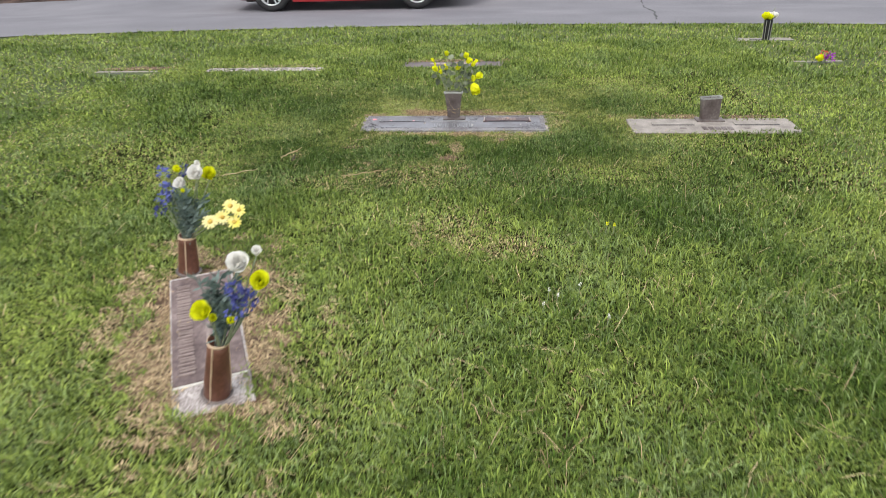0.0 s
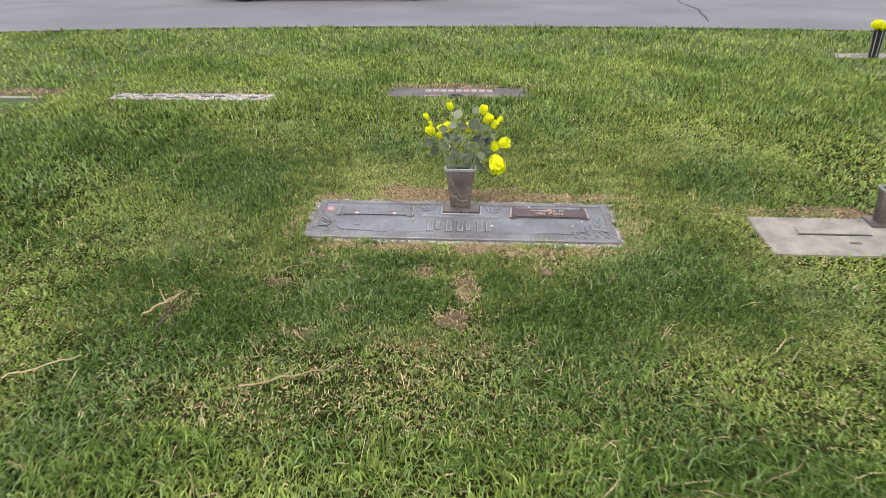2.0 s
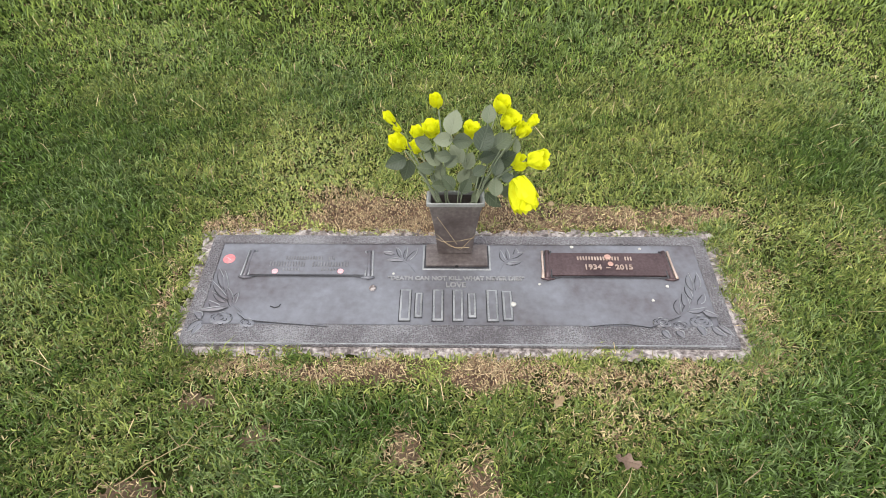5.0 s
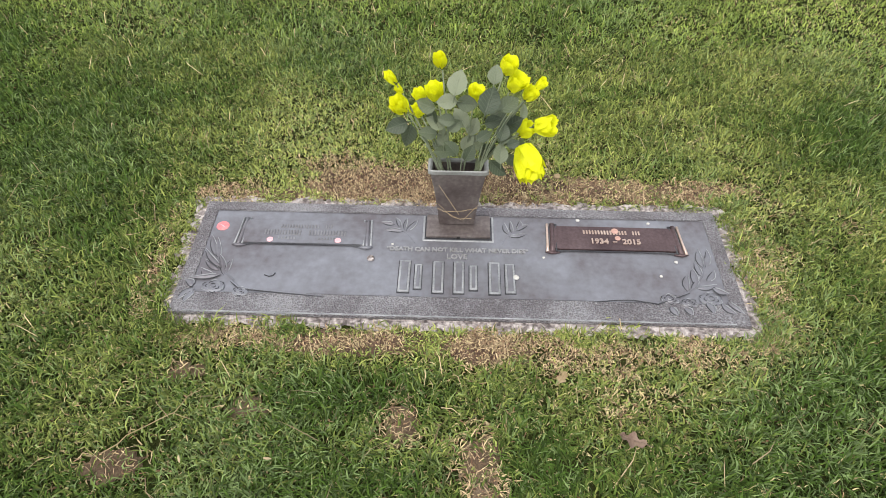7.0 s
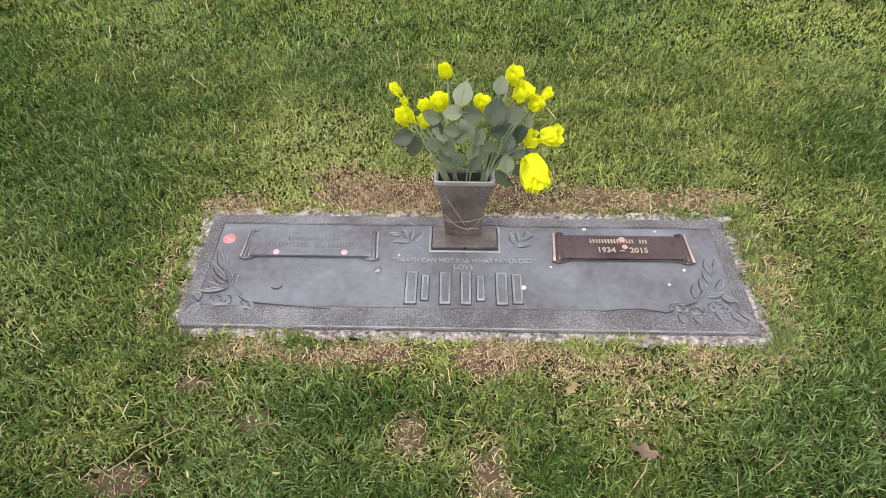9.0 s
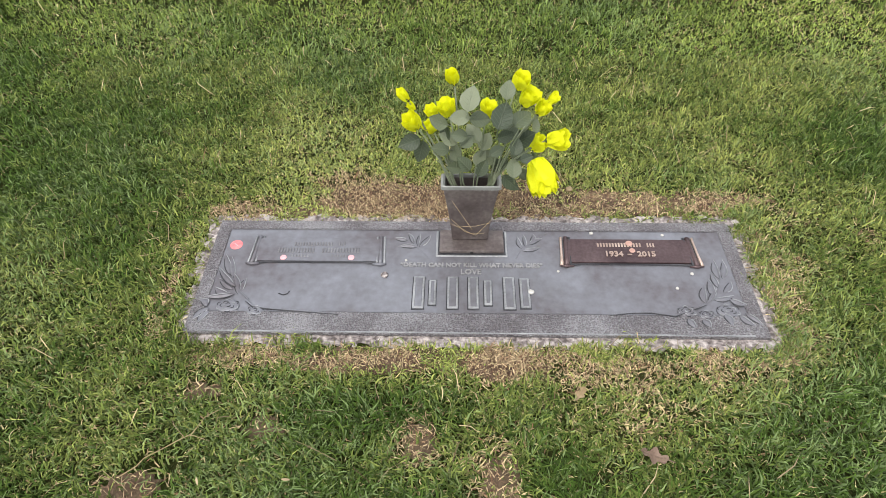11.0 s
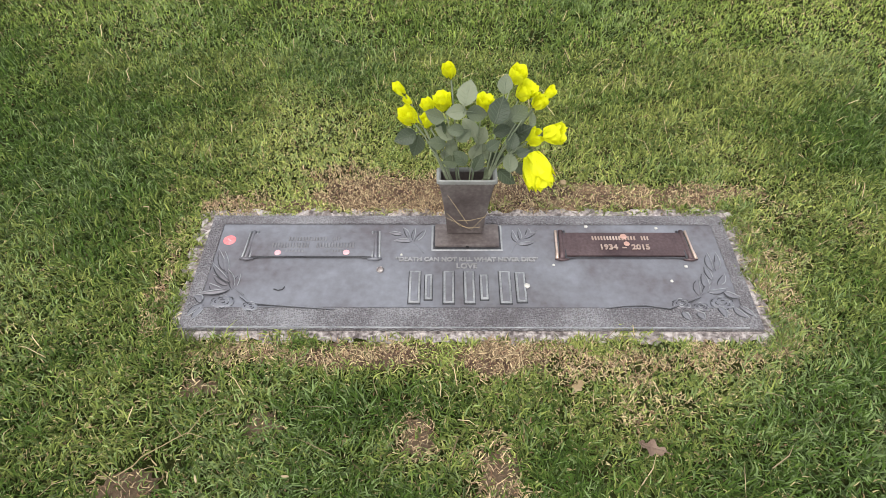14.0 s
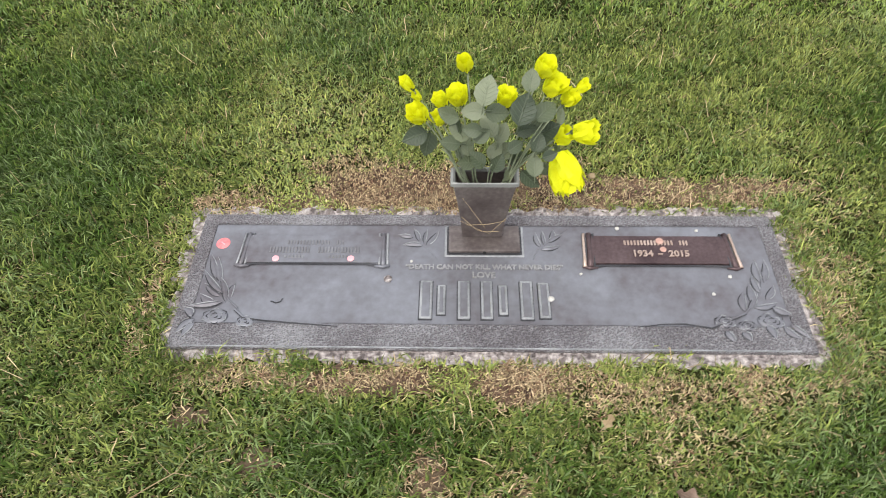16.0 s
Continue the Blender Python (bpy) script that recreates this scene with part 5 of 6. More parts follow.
def build_car():
    wb = 2.70
    c = thing("car", pose(-2.50, 9.36, gz(9) + 0.012, 0, 0, 1.4), "red saloon car parked on the grey lane", "car")
    xf, xr = -wb / 2 - 0.02, wb / 2 - 0.02
    ob = new("body", car_body((xf, xr), 0.92))
    ob.parent = c
    # roof and glass
    bm = bmesh.new()
    sec = ((-0.95, 0.70, 0.96), (-0.15, 0.62, 1.40), (0.35, 0.60, 1.46), (0.95, 0.60, 1.43), (1.85, 0.66, 1.03))
    rows = [[bm.verts.new((x, s * w, z - (0.05 if abs(s) == 1 else 0))) for s in (-1, -0.7, 0, 0.7, 1)] for x, w, z in sec]
    low = [[bm.verts.new((x, s * w, z - 0.075)) for s in (-1, -0.7, 0, 0.7, 1)] for x, w, z in sec]
    for a, b in zip(rows, rows[1:]):
        for k in range(4):
            bm.faces.new((a[k], a[k + 1], b[k + 1], b[k]))
    for a, b in zip(low, low[1:]):
        for k in range(4):
            bm.faces.new((a[k], b[k], b[k + 1], a[k + 1]))
    for k in (0, 4):
        for i in range(4):
            bm.faces.new((rows[i][k], rows[i + 1][k], low[i + 1][k], low[i][k]))
    part("roof", bm, car_paint, c, "", True)
    for s in (-1, 1):
        for x0, x1, x2, x3 in ((-0.72, 0.28, 0.26, -0.14), (0.36, 1.25, 0.92, 0.36)):
            bm = bmesh.new()
            q = [(x0, s * 0.785, 0.99), (x1, s * 0.785, 1.01), (x2, s * 0.635, 1.37), (x3, s * 0.635, 1.35)]
            a = [bm.verts.new(p) for p in q]
            b = [bm.verts.new((p[0], p[1] - s * 0.012, p[2])) for p in q]
            bm.faces.new(a)
            bm.faces.new(b[::-1])
            for k in range(4):
                bm.faces.new((a[k], a[(k + 1) % 4], b[(k + 1) % 4], b[k]))
            part("side_window", bm, window_glass, c)
        for x in (-0.74, 0.32, 1.22):
            bm = bmesh.new()
            tube(bm, [(x, s * 0.935, 0.95), (x - 0.01, s * 0.945, 0.7), (x + 0.01, s * 0.935, 0.36)] if x < 1 else [(x, s * 0.93, 0.97), (x - 0.05, s * 0.935, 0.75), (x - 0.14, s * 0.93, 0.6)], 0.004, 4)
            part("door_gap", bm, black_plastic, c)
        bm = bmesh.new()
        tube(bm, [(-0.90, s * 0.925, 0.36), (0.0, s * 0.934, 0.385), (0.92, s * 0.925, 0.40)], [0.006, 0.011, 0.006], 6, 0.8)
        part("sill_crease", bm, car_paint, c, "", True)
        bm = bmesh.new()
        box(bm, -0.98, 0.98, s * 0.86 - 0.03, s * 0.86 + 0.03, 0.165, 0.225, 0.015, 2)
        part("side_skirt", bm, car_paint, c)
        for x in (0.12, 1.05):
            bm = bmesh.new()
            tube(bm, [(x - 0.09, s * 0.925, 0.86), (x, s * 0.955, 0.87), (x + 0.09, s * 0.925, 0.865)], 0.014, 6)
            part("door_handle", bm, car_paint, c)
        bm = bmesh.new()
        bmesh.ops.create_icosphere(bm, subdivisions=2, radius=0.1, matrix=Matrix.Translation((-0.62, s * 0.98, 1.02)) @ Matrix.Diagonal((0.7, 1.1, 0.7, 1)))
        part("wing_mirror", bm, car_paint, c, "", True)
        bm = bmesh.new()
        box(bm, -2.24, -1.92, s * 0.76 - 0.09, s * 0.76 + 0.09, 0.60, 0.735, 0.04, 3)
        part("headlight", bm, lamp_glass, c, "clear headlight")
        bm = bmesh.new()
        box(bm, 2.02, 2.27, s * 0.76 - 0.10, s * 0.76 + 0.08, 0.80, 0.97, 0.03, 3)
        part("tail_light", bm, tail_glass, c, "red tail light")
        bm = bmesh.new()
        box(bm, 1.80, 2.12, s * 0.885 - 0.012, s * 0.885 + 0.012, 0.445, 0.468, 0.006, 1)
        part("rear_reflector", bm, tail_glass, c, "slim reflector strip")
        bm = bmesh.new()
        box(bm, -2.19, -2.10, s * 0.77 - 0.02, s * 0.77 + 0.02, 0.36, 0.40, 0.012, 2)
        part("fog_lamp", bm, lamp_glass, c, "small fog lamp")
        wheel(c, xf, s * 0.80, -s)
        wheel(c, xr, s * 0.80, -s)
    for nm, q in (("windscreen", ((-0.98, 0.68, 0.985), (-0.98, -0.68, 0.985), (-0.17, -0.56, 1.385), (-0.17, 0.56, 1.385))), ("rear_window", ((1.84, 0.62, 1.05), (1.84, -0.62, 1.05), (0.97, -0.55, 1.41), (0.97, 0.55, 1.41)))):
        bm = bmesh.new()
        a = [bm.verts.new(Vector(p) + Vector((0, 0, 0.012))) for p in q]
        b = [bm.verts.new(p) for p in q]
        bm.faces.new(a)
        bm.faces.new(b[::-1])
        for k in range(4):
            bm.faces.new((a[k], a[(k + 1) % 4], b[(k + 1) % 4], b[k]))
        part(nm, bm, window_glass, c)
    bm = bmesh.new()
    box(bm, -1.9, 2.05, -0.76, 0.76, 0.17, 0.30, 0.02, 1)
    part("underbody", bm, black_plastic, c)
    bm = bmesh.new()
    box(bm, -2.30, -2.22, -0.42, 0.42, 0.36, 0.60, 0.02, 2)
    part("grille", bm, black_plastic, c)


build_car()


# ---- planting beyond the lane ----
def shrub(name, x, y, r, h, material, label, seed, n=1500, upright=0.0, size=0.05):
    rng = random.Random(seed)
    z = gz(y) + 0.08 * (x < 0)
    s = thing(name, pose(x, y, z), label, "shrub", "shrubs in the bed")
    bm = bmesh.new()
    for k in range(9):
        a = 2 * math.pi * k / 9 + rng.uniform(-0.3, 0.3)
        d = rng.uniform(0.3, 0.8) * r
        tube(bm, [(0.05 * math.cos(a), 0.05 * math.sin(a), -0.03), (0.5 * d * math.cos(a), 0.5 * d * math.sin(a), 0.4 * h), (d * math.cos(a), d * math.sin(a), 0.8 * h)], [0.018, 0.012, 0.006], 5)
    part("branches", bm, branch_bark, s)
    bm = bmesh.new()
    lumps = [(rng.uniform(-0.5, 0.5) * r, rng.uniform(-0.5, 0.5) * r, rng.uniform(0.35, 0.8) * h, rng.uniform(0.35, 0.6)) for _ in range(9)]
    for _ in range(n):
        cx, cy, cz, q = rng.choice(lumps)
        d = Vector((rng.gauss(0, 1), rng.gauss(0, 1), rng.gauss(0, 1))).normalized()
        p = Vector((cx, cy, cz)) + Vector((d.x * r, d.y * r, d.z * h * 0.8)) * q * rng.uniform(0.6, 1.0)
        if p.z < 0.02:
            continue
        t = (d + Vector((rng.gauss(0, 0.5), rng.gauss(0, 0.5), rng.gauss(0, 0.5) + upright))).normalized()
        u = t.cross(Vector((rng.gauss(0, 1), rng.gauss(0, 1), rng.gauss(0, 1)))).normalized() * size * 0.3
        L = size * rng.uniform(0.7, 1.4) * (1 + upright)
        bm.faces.new([bm.verts.new(v) for v in (p, p + t * L * 0.5 - u, p + t * L, p + t * L * 0.5 + u)])
    part("foliage", bm, material, s)


shrub("shrub", -9.9, 13.3, 0.42, 0.55, shrub_leaf, "low olive green clipped shrub in bark mulch", 1)
shrub("shrub", -8.6, 13.2, 0.40, 0.6, brown_shrub_leaf, "low brownish shrub in bark mulch", 2)
shrub("grass_clump", -7.1, 13.1, 0.32, 0.7, tan_shrub_leaf, "tan upright ornamental grass clump in bark mulch", 3, 900, 1.5, 0.07)
shrub("grass_clump", -6.0, 13.2, 0.28, 0.6, tan_shrub_leaf, "tan upright ornamental grass clump in bark mulch", 4, 800, 1.5, 0.07)
for k, x in enumerate((3.2, 4.8, 6.1, 8.0, 9.4)):
    shrub("shrub", x, 14.4 + 0.3 * (k % 2), 0.6, 0.7, shrub_leaf, "dark green shrub beyond the lane", 20 + k, 1100, 0.2, 0.08)


def bench():
    z = gz(14) + 0.02
    b = thing("bench", pose(-13.0, 14.9, z, 0, 0, 8), "dark metal bench on two leg frames beside the bed", "bench")
    for x in (-0.45, 0.45):
        bm = bmesh.new()
        tube(bm, [(x, -0.25, 0.0), (x, -0.2, 0.42), (x, 0.2, 0.42), (x, 0.3, 0.85)], 0.03, 8)
        tube(bm, [(x, 0.25, 0.0), (x, 0.2, 0.42)], 0.03, 8)
        tube(bm, [(x, -0.32, 0.02), (x, 0.32, 0.02)], 0.03, 8)
        part("leg", bm, dark_metal, b)
    for k in range(5):
        bm = bmesh.new()
        box(bm, -0.6, 0.6, -0.22 + 0.09 * k, -0.15 + 0.09 * k, 0.44, 0.465, 0.006, 1)
        part("slat", bm, dark_metal, b)
    for k in range(3):
        bm = bmesh.new()
        box(bm, -0.6, 0.6, 0.22 + 0.03 * k, 0.245 + 0.03 * k, 0.52 + 0.11 * k, 0.60 + 0.11 * k, 0.006, 1)
        part("slat", bm, dark_metal, b)


bench()
bm = bmesh.new()
box(bm, -0.13, 0.13, -0.13, 0.13, 0.0, 1.0, 0.03, 2)
box(bm, -0.16, 0.16, -0.16, 0.16, 0.98, 1.06, 0.02, 2)
ob = tagged(new("bollard", mesh_of(bm, "bollard", pale_post)), "pale weathered stone bollard beside the bed", "bollard")
ob.location = (-11.9, 14.35, gz(14) + 0.0)

# loose bark on the bed
bm = bmesh.new()
rng = random.Random(8)
for _ in range(2500):
    x = rng.uniform(-16, -5.3)
    y = float(road_far(x)) + rng.uniform(0.02, 2.2)
    a = rng.uniform(0, 6.28)
    L, w = rng.uniform(0.03, 0.09), rng.uniform(0.01, 0.025)
    u, v = Vector((math.cos(a), math.sin(a), rng.uniform(-0.4, 0.4))) * L, Vector((-math.sin(a), math.cos(a), rng.uniform(-0.3, 0.3))) * w
    p = Vector((x, y, gz(y) + 0.10 + 0.09 * noise.noise(Vector((x * 1.3, y * 1.3, 0))) + 0.012))
    bm.faces.new([bm.verts.new(q) for q in (p - u - v, p + u - v * 0.6, p + u + v, p - u * 0.8 + v)])
tagged(new("bark_chips", mesh_of(bm, "bark_chips", bark_mulch)), "loose brown bark chips on the bed", "mulch", kind="stuff")


# ---- small things lying in the grass ----
def twig(name, a, b, r, label, seed, material=straw_bit, lift=0.036, forks=0):
    rng = random.Random(seed)
    bm = bmesh.new()
    n = 8
    pts = []
    for k in range(n):
        t = k / (n - 1)
        x, y = a[0] + (b[0] - a[0]) * t, a[1] + (b[1] - a[1]) * t
        pts.append(Vector((x + rng.uniform(-1, 1) * 0.006, y + rng.uniform(-1, 1) * 0.006, gz(y) + lift + rng.uniform(-0.004, 0.004))))
    tube(bm, pts, [r * (1 - 0.5 * k / n) for k in range(n)], 6)
    for _ in range(forks):
        i = rng.randrange(2, n - 2)
        d = Matrix.Rotation(rng.choice((-0.7, 0.7)), 3, "Z") @ (pts[i + 1] - pts[i]).normalized()
        tube(bm, [pts[i], pts[i] + d * 0.03, pts[i] + d * 0.06 + Vector((0, 0, 0.008))], [r * 0.7, r * 0.5, r * 0.3], 5)
    return tagged(new(name, mesh_of(bm, name, material)), label, "twig", "twigs in the grass")


twig("twig", (-0.485, -0.833), (-0.267, -0.731), 0.0028, "straw-coloured dry twig lying in the grass", 1, forks=1)
twig("twig", (-1.097, -0.835), (-0.940, -0.730), 0.0024, "thin straw-coloured stalk lying in the grass", 2)
twig("twig", (-0.872, -0.540), (-0.812, -0.440), 0.0034, "short pale splintered twig on worn turf", 3, forks=2)
twig("twig", (-0.800, -0.600), (-0.812, -0.520), 0.004, "short dark twig on worn turf", 4, branch_bark)
twig("twig", (-0.560, -0.300), (-0.430, -0.180), 0.0011, "thin dry stem lying in the grass", 5)


def dry_leaf(x, y, size, seed, turn, lift, label, material=oak_leaf_brown):
    """A dry leaf, curled along its midrib, with ragged lobes."""
    rng = random.Random(seed)
    bm = bmesh.new()
    n = 12
    rows = []
    for k in range(n + 1):
        t = k / n
        w = size * 0.75 * math.sin(math.pi * min(1, t * 0.95 + 0.03)) ** 0.7 * (0.72 + 0.32 * math.sin(14 * t + seed)) * rng.uniform(0.9, 1.1)
        row = []
        for u in (-1, -0.5, 0, 0.5, 1):
            curl = 0.5 * w * u * u + 0.18 * size * math.sin(4 * t + 2 * u)
            row.append(bm.verts.new((w * u * 0.85, (t - 0.5) * 2 * size, curl + 0.25 * size * (2 * t - 1) ** 2)))
        rows.append(row)
    for a, b in zip(rows, rows[1:]):
        for k in range(4):
            bm.faces.new((a[k], a[k + 1], b[k + 1], b[k]))
    tube(bm, [(0, -size * 1.45, 0.012), (0, -size * 0.9, 0.012), (0, 0, 0.003), (0, size * 0.8, 0.008)], size * 0.04, 4)
    ob = new("dry_leaf", mesh_of(bm, "dry_leaf", material, True))
    ob.matrix_world = pose(x, y, gz(y) + lift, 12, -14, turn)
    return tagged(ob, label, "leaf", "dry leaves in the grass")


dry_leaf(0.283, -0.245, 0.022, 1, 70, 0.030, "curled brown dry leaf lying in short grass")
dry_leaf(0.184, -0.133, 0.014, 2, -40, 0.024, "small tan dry leaf lying in short grass", straw_bit)
for k, (x, y) in enumerate(((-0.30, -0.29), (-1.05, -0.62), (-0.17, -0.42), (-1.0, -1.15), (-0.44, -0.295))):
    chip = pebble("wood_chip", x, y, gz(y) + 0.022, 0.0030, straw_bit, "small pale wood chip in the grass", 40 + k, 0.35)
    chip.scale, chip.rotation_euler = (2.2, 0.7, 0.7), (0.2, 0.15, 1.3 * k)


def dandelion(x, y, seed):
    rng = random.Random(seed)
    d = thing("dandelion", pose(x, y, gz(y)), "small yellow dandelion flower in the grass", "flower", "dandelions")
    bm = bmesh.new()
    tube(bm, [(0, 0, 0), (0.003, 0, 0.03), (0.004, 0.002, 0.055)], 0.0012, 5)
    part("stalk", bm, stem_green, d)
    petal_tuft("blossom", yellow_petal, d, (0.004, 0.002, 0.056), 0.0055, 26, rng, "", 0.6)


dandelion(0.688, -1.391, 0)
dandelion(0.715, -1.402, 3)


def clover(x, y, seed):
    rng = random.Random(seed)
    d = thing("clover", pose(x, y, gz(y)), "small white clover head in the grass", "flower", "clover heads")
    bm = bmesh.new()
    tube(bm, [(0, 0, 0), (0.002, 0.001, 0.025), (0.003, 0.002, 0.045)], 0.001, 5)
    part("stalk", bm, stem_green, d)
    petal_tuft("blossom", white_petal, d, (0.003, 0.002, 0.046), 0.0048, 22, rng, "", 0.6)


for k, (x, y) in enumerate(((0.404, -1.964), (0.452, -1.914), (0.532, -1.844), (0.427, -1.881), (0.595, -2.034))):
    clover(x, y, k)
pebble("acorn_cap", 0.225, 0.405, gz(0.4) + 0.012, 0.008, straw_bit, "small tan cap lying behind the marker", 60, 0.8)


# ---- the grass: single blades, cut short, with worn and withered patches ----
def wave(x, y, seed, scale):
    """A smooth, patchy field between about 0 and 1."""
    g = np.random.default_rng(seed)
    out = np.zeros_like(x)
    for _ in range(9):
        k = g.normal(0, 1, 2) * scale
        out += np.sin(k[0] * x + k[1] * y + g.uniform(0, 6.28))
    return np.clip(0.5 + out / 7.0, 0, 1)


# patches: centre, half sizes, turn in degrees, how bare, how withered
WORN = ((0.00, -0.475, 0.085, 0.055, 10, 0.95, 0.35), (0.045, -0.30, 0.045, 0.09, 0, 0.6, 0.5), (-0.418, -0.561, 0.08, 0.045, 0, 0.7, 0.35), (-0.298, -0.438, 0.045, 0.028, 0, 0.75, 0.3),
        (-0.491, -0.124, 0.050, 0.032, 0, 0.85, 0.25), (-0.365, -0.197, 0.055, 0.030, 0, 0.8, 0.25), (-0.095, -0.214, 0.045, 0.045, 0, 0.65, 0.45), (0.039, -0.265, 0.045, 0.035, 0, 0.85, 0.3),
        (-0.55, -0.30, 0.075, 0.045, 0, 0.75, 0.25), (-0.83, -0.46, 0.06, 0.11, 0, 0.65, 0.3), (-0.33, -0.80, 0.16, 0.05, 20, 0.28, 0.4))
DRY = ((-0.10, 0.380, 0.37, 0.075, 0, 0.45, 1.0), (0.35, 0.375, 0.30, 0.05, 0, 0.2, 0.75), (-0.53, 0.335, 0.08, 0.035, 0, 0.2, 0.6), (-0.20, -0.056, 0.15, 0.030, 0, 0.30, 0.85), (0.03, -0.066, 0.09, 0.040, 0, 0.30, 0.9), (0.17, -0.055, 0.10, 0.026, 0, 0.1, 0.6),
       (-0.42, -0.048, 0.12, 0.022, 0, 0.1, 0.55), (0.33, -0.075, 0.22, 0.045, 0, 0.1, 0.55), (0.30, -0.16, 0.12, 0.05, 20, 0.0, 0.32),
       (0.64, 0.15, 0.05, 0.20, 0, 0.0, 0.42), (-0.625, 0.15, 0.035, 0.16, 0, 0.0, 0.3), (0.10, -1.35, 0.20, 0.25, 10, 0.0, 0.5), (0.30, -1.50, 0.20, 0.10, 0, 0.0, 0.55), (-0.2, -0.75, 0.5, 0.2, 10, 0.0, 0.3),
       (-0.655, -2.06, 0.285, 0.58, 25, 0.35, 1.0), (-0.11, 2.12, 0.50, 0.07, 0, 0.0, 0.9), (1.5, 0.28, 0.5, 0.06, 0, 0.1, 0.8), (-2.9, 1.92, 0.3, 0.09, 0, 0.0, 0.8), (-1.75, 1.96, 0.55, 0.05, 0, 0, 0.6))
# thick, dark green tufts
LUSH = ((0.87, 0.02, 0.15, 0.22, 0, 0.45), (0.92, -1.08, 0.40, 0.32, 0, 0.35), (1.2, -1.65, 0.4, 0.4, 0, 0.25), (-0.76, -0.10, 0.20, 0.22, 0, 0.40), (-0.9, 0.45, 0.25, 0.2, 0, 0.15), (-0.55, -0.48, 0.38, 0.20, 0, 0.32), (-0.2, -0.33, 0.2, 0.12, 0, 0.5), (-0.2, 0.74, 0.32, 0.2, 0, 0.2), (0.40, -0.52, 0.30, 0.22, 0, 0.55), (0.85, -0.35, 0.35, 0.20, 0, 0.45), (-0.17, -0.155, 0.17, 0.065, 0, 0.8), (-0.45, -0.42, 0.30, 0.10, 0, 0.25), (0.13, -0.25, 0.06, 0.08, 0, 0.3), (0.72, -0.20, 0.20, 0.14, 0, 0.65), (-1.9, 0.3, 0.8, 0.5, 0, 0.35), (0.25, -0.12, 0.1, 0.05, 0, 0.3),
        (-1.2, 0.9, 0.5, 0.3, 0, 0.3), (0.9, 0.55, 0.2, 0.12, 0, 0.3), (0.62, -0.95, 0.22, 0.14, 0, 0.4), (1.2, -1.2, 0.4, 0.3, 0, 0.35), (-0.3, -1.0, 0.35, 0.12, 0, 0.3), (-0.95, -0.9, 0.3, 0.5, 0, 0.3),
        (1.15, -2.1, 0.7, 0.6, 0, 0.5), (0.55, -0.33, 0.25, 0.18, 0, 0.35), (0.3, -0.33, 0.15, 0.10, 0, 0.3), (-0.1, -2.6, 0.5, 0.2, 0, 0.3),
        (-0.5, 0.75, 0.40, 0.22, 0, 0.12), (0.95, 0.75, 0.25, 0.20, 0, 0.3), (0.2, 1.1, 0.4, 0.2, 0, 0.12), (-1.0, 0.35, 0.3, 0.25, 0, 0.05), (-0.9, -0.2, 0.2, 0.2, 0, 0.25))
# slabs, their centre, half sizes and turn, where nothing grows
SLABS = ((0.002, 0.147, 0.588, 0.180, 0), (1.54, 0.0875, 0.475, 0.135, 0), (-0.115, 1.935, 0.44, 0.133, 0), (-1.7625, 1.80, 0.52, 0.098, 0), (-3.01, 1.70, 0.28, 0.11, 0),
         (2.96, 3.10, 0.27, 0.12, 0), (2.94, 1.87, 0.21, 0.10, 0), (-0.668, -2.060, 0.088, 0.305, 25.5), (-0.5015, -2.3985, 0.080, 0.046, 25.5),
         (-0.500, -2.400, 0.095, 0.085, 25.5), (-0.820, -1.735, 0.06, 0.05, 25.5))


def local(x, y, cx, cy, turn):
    a = radians(turn)
    dx, dy = x - cx, y - cy
    return dx * math.cos(a) + dy * math.sin(a), -dx * math.sin(a) + dy * math.cos(a)


def worn_at(x, y):
    bare, dry = np.zeros_like(x), np.zeros_like(x)
    ragged = 0.75 + 0.6 * (wave(x, y, 5, 26) - 0.5) + 0.5 * (wave(x, y, 6, 60) - 0.5)
    for cx, cy, rx_, ry_, turn, b, d in WORN + DRY:
        u, v = local(x, y, cx, cy, turn)
        f = np.clip(1.9 - (np.sqrt((u / rx_) ** 2 + (v / ry_) ** 2)) / np.clip(ragged, 0.4, 1.4) * 1.25, 0, 1)
        bare, dry = np.maximum(bare, b * f), np.maximum(dry, d * f)
    return bare, dry


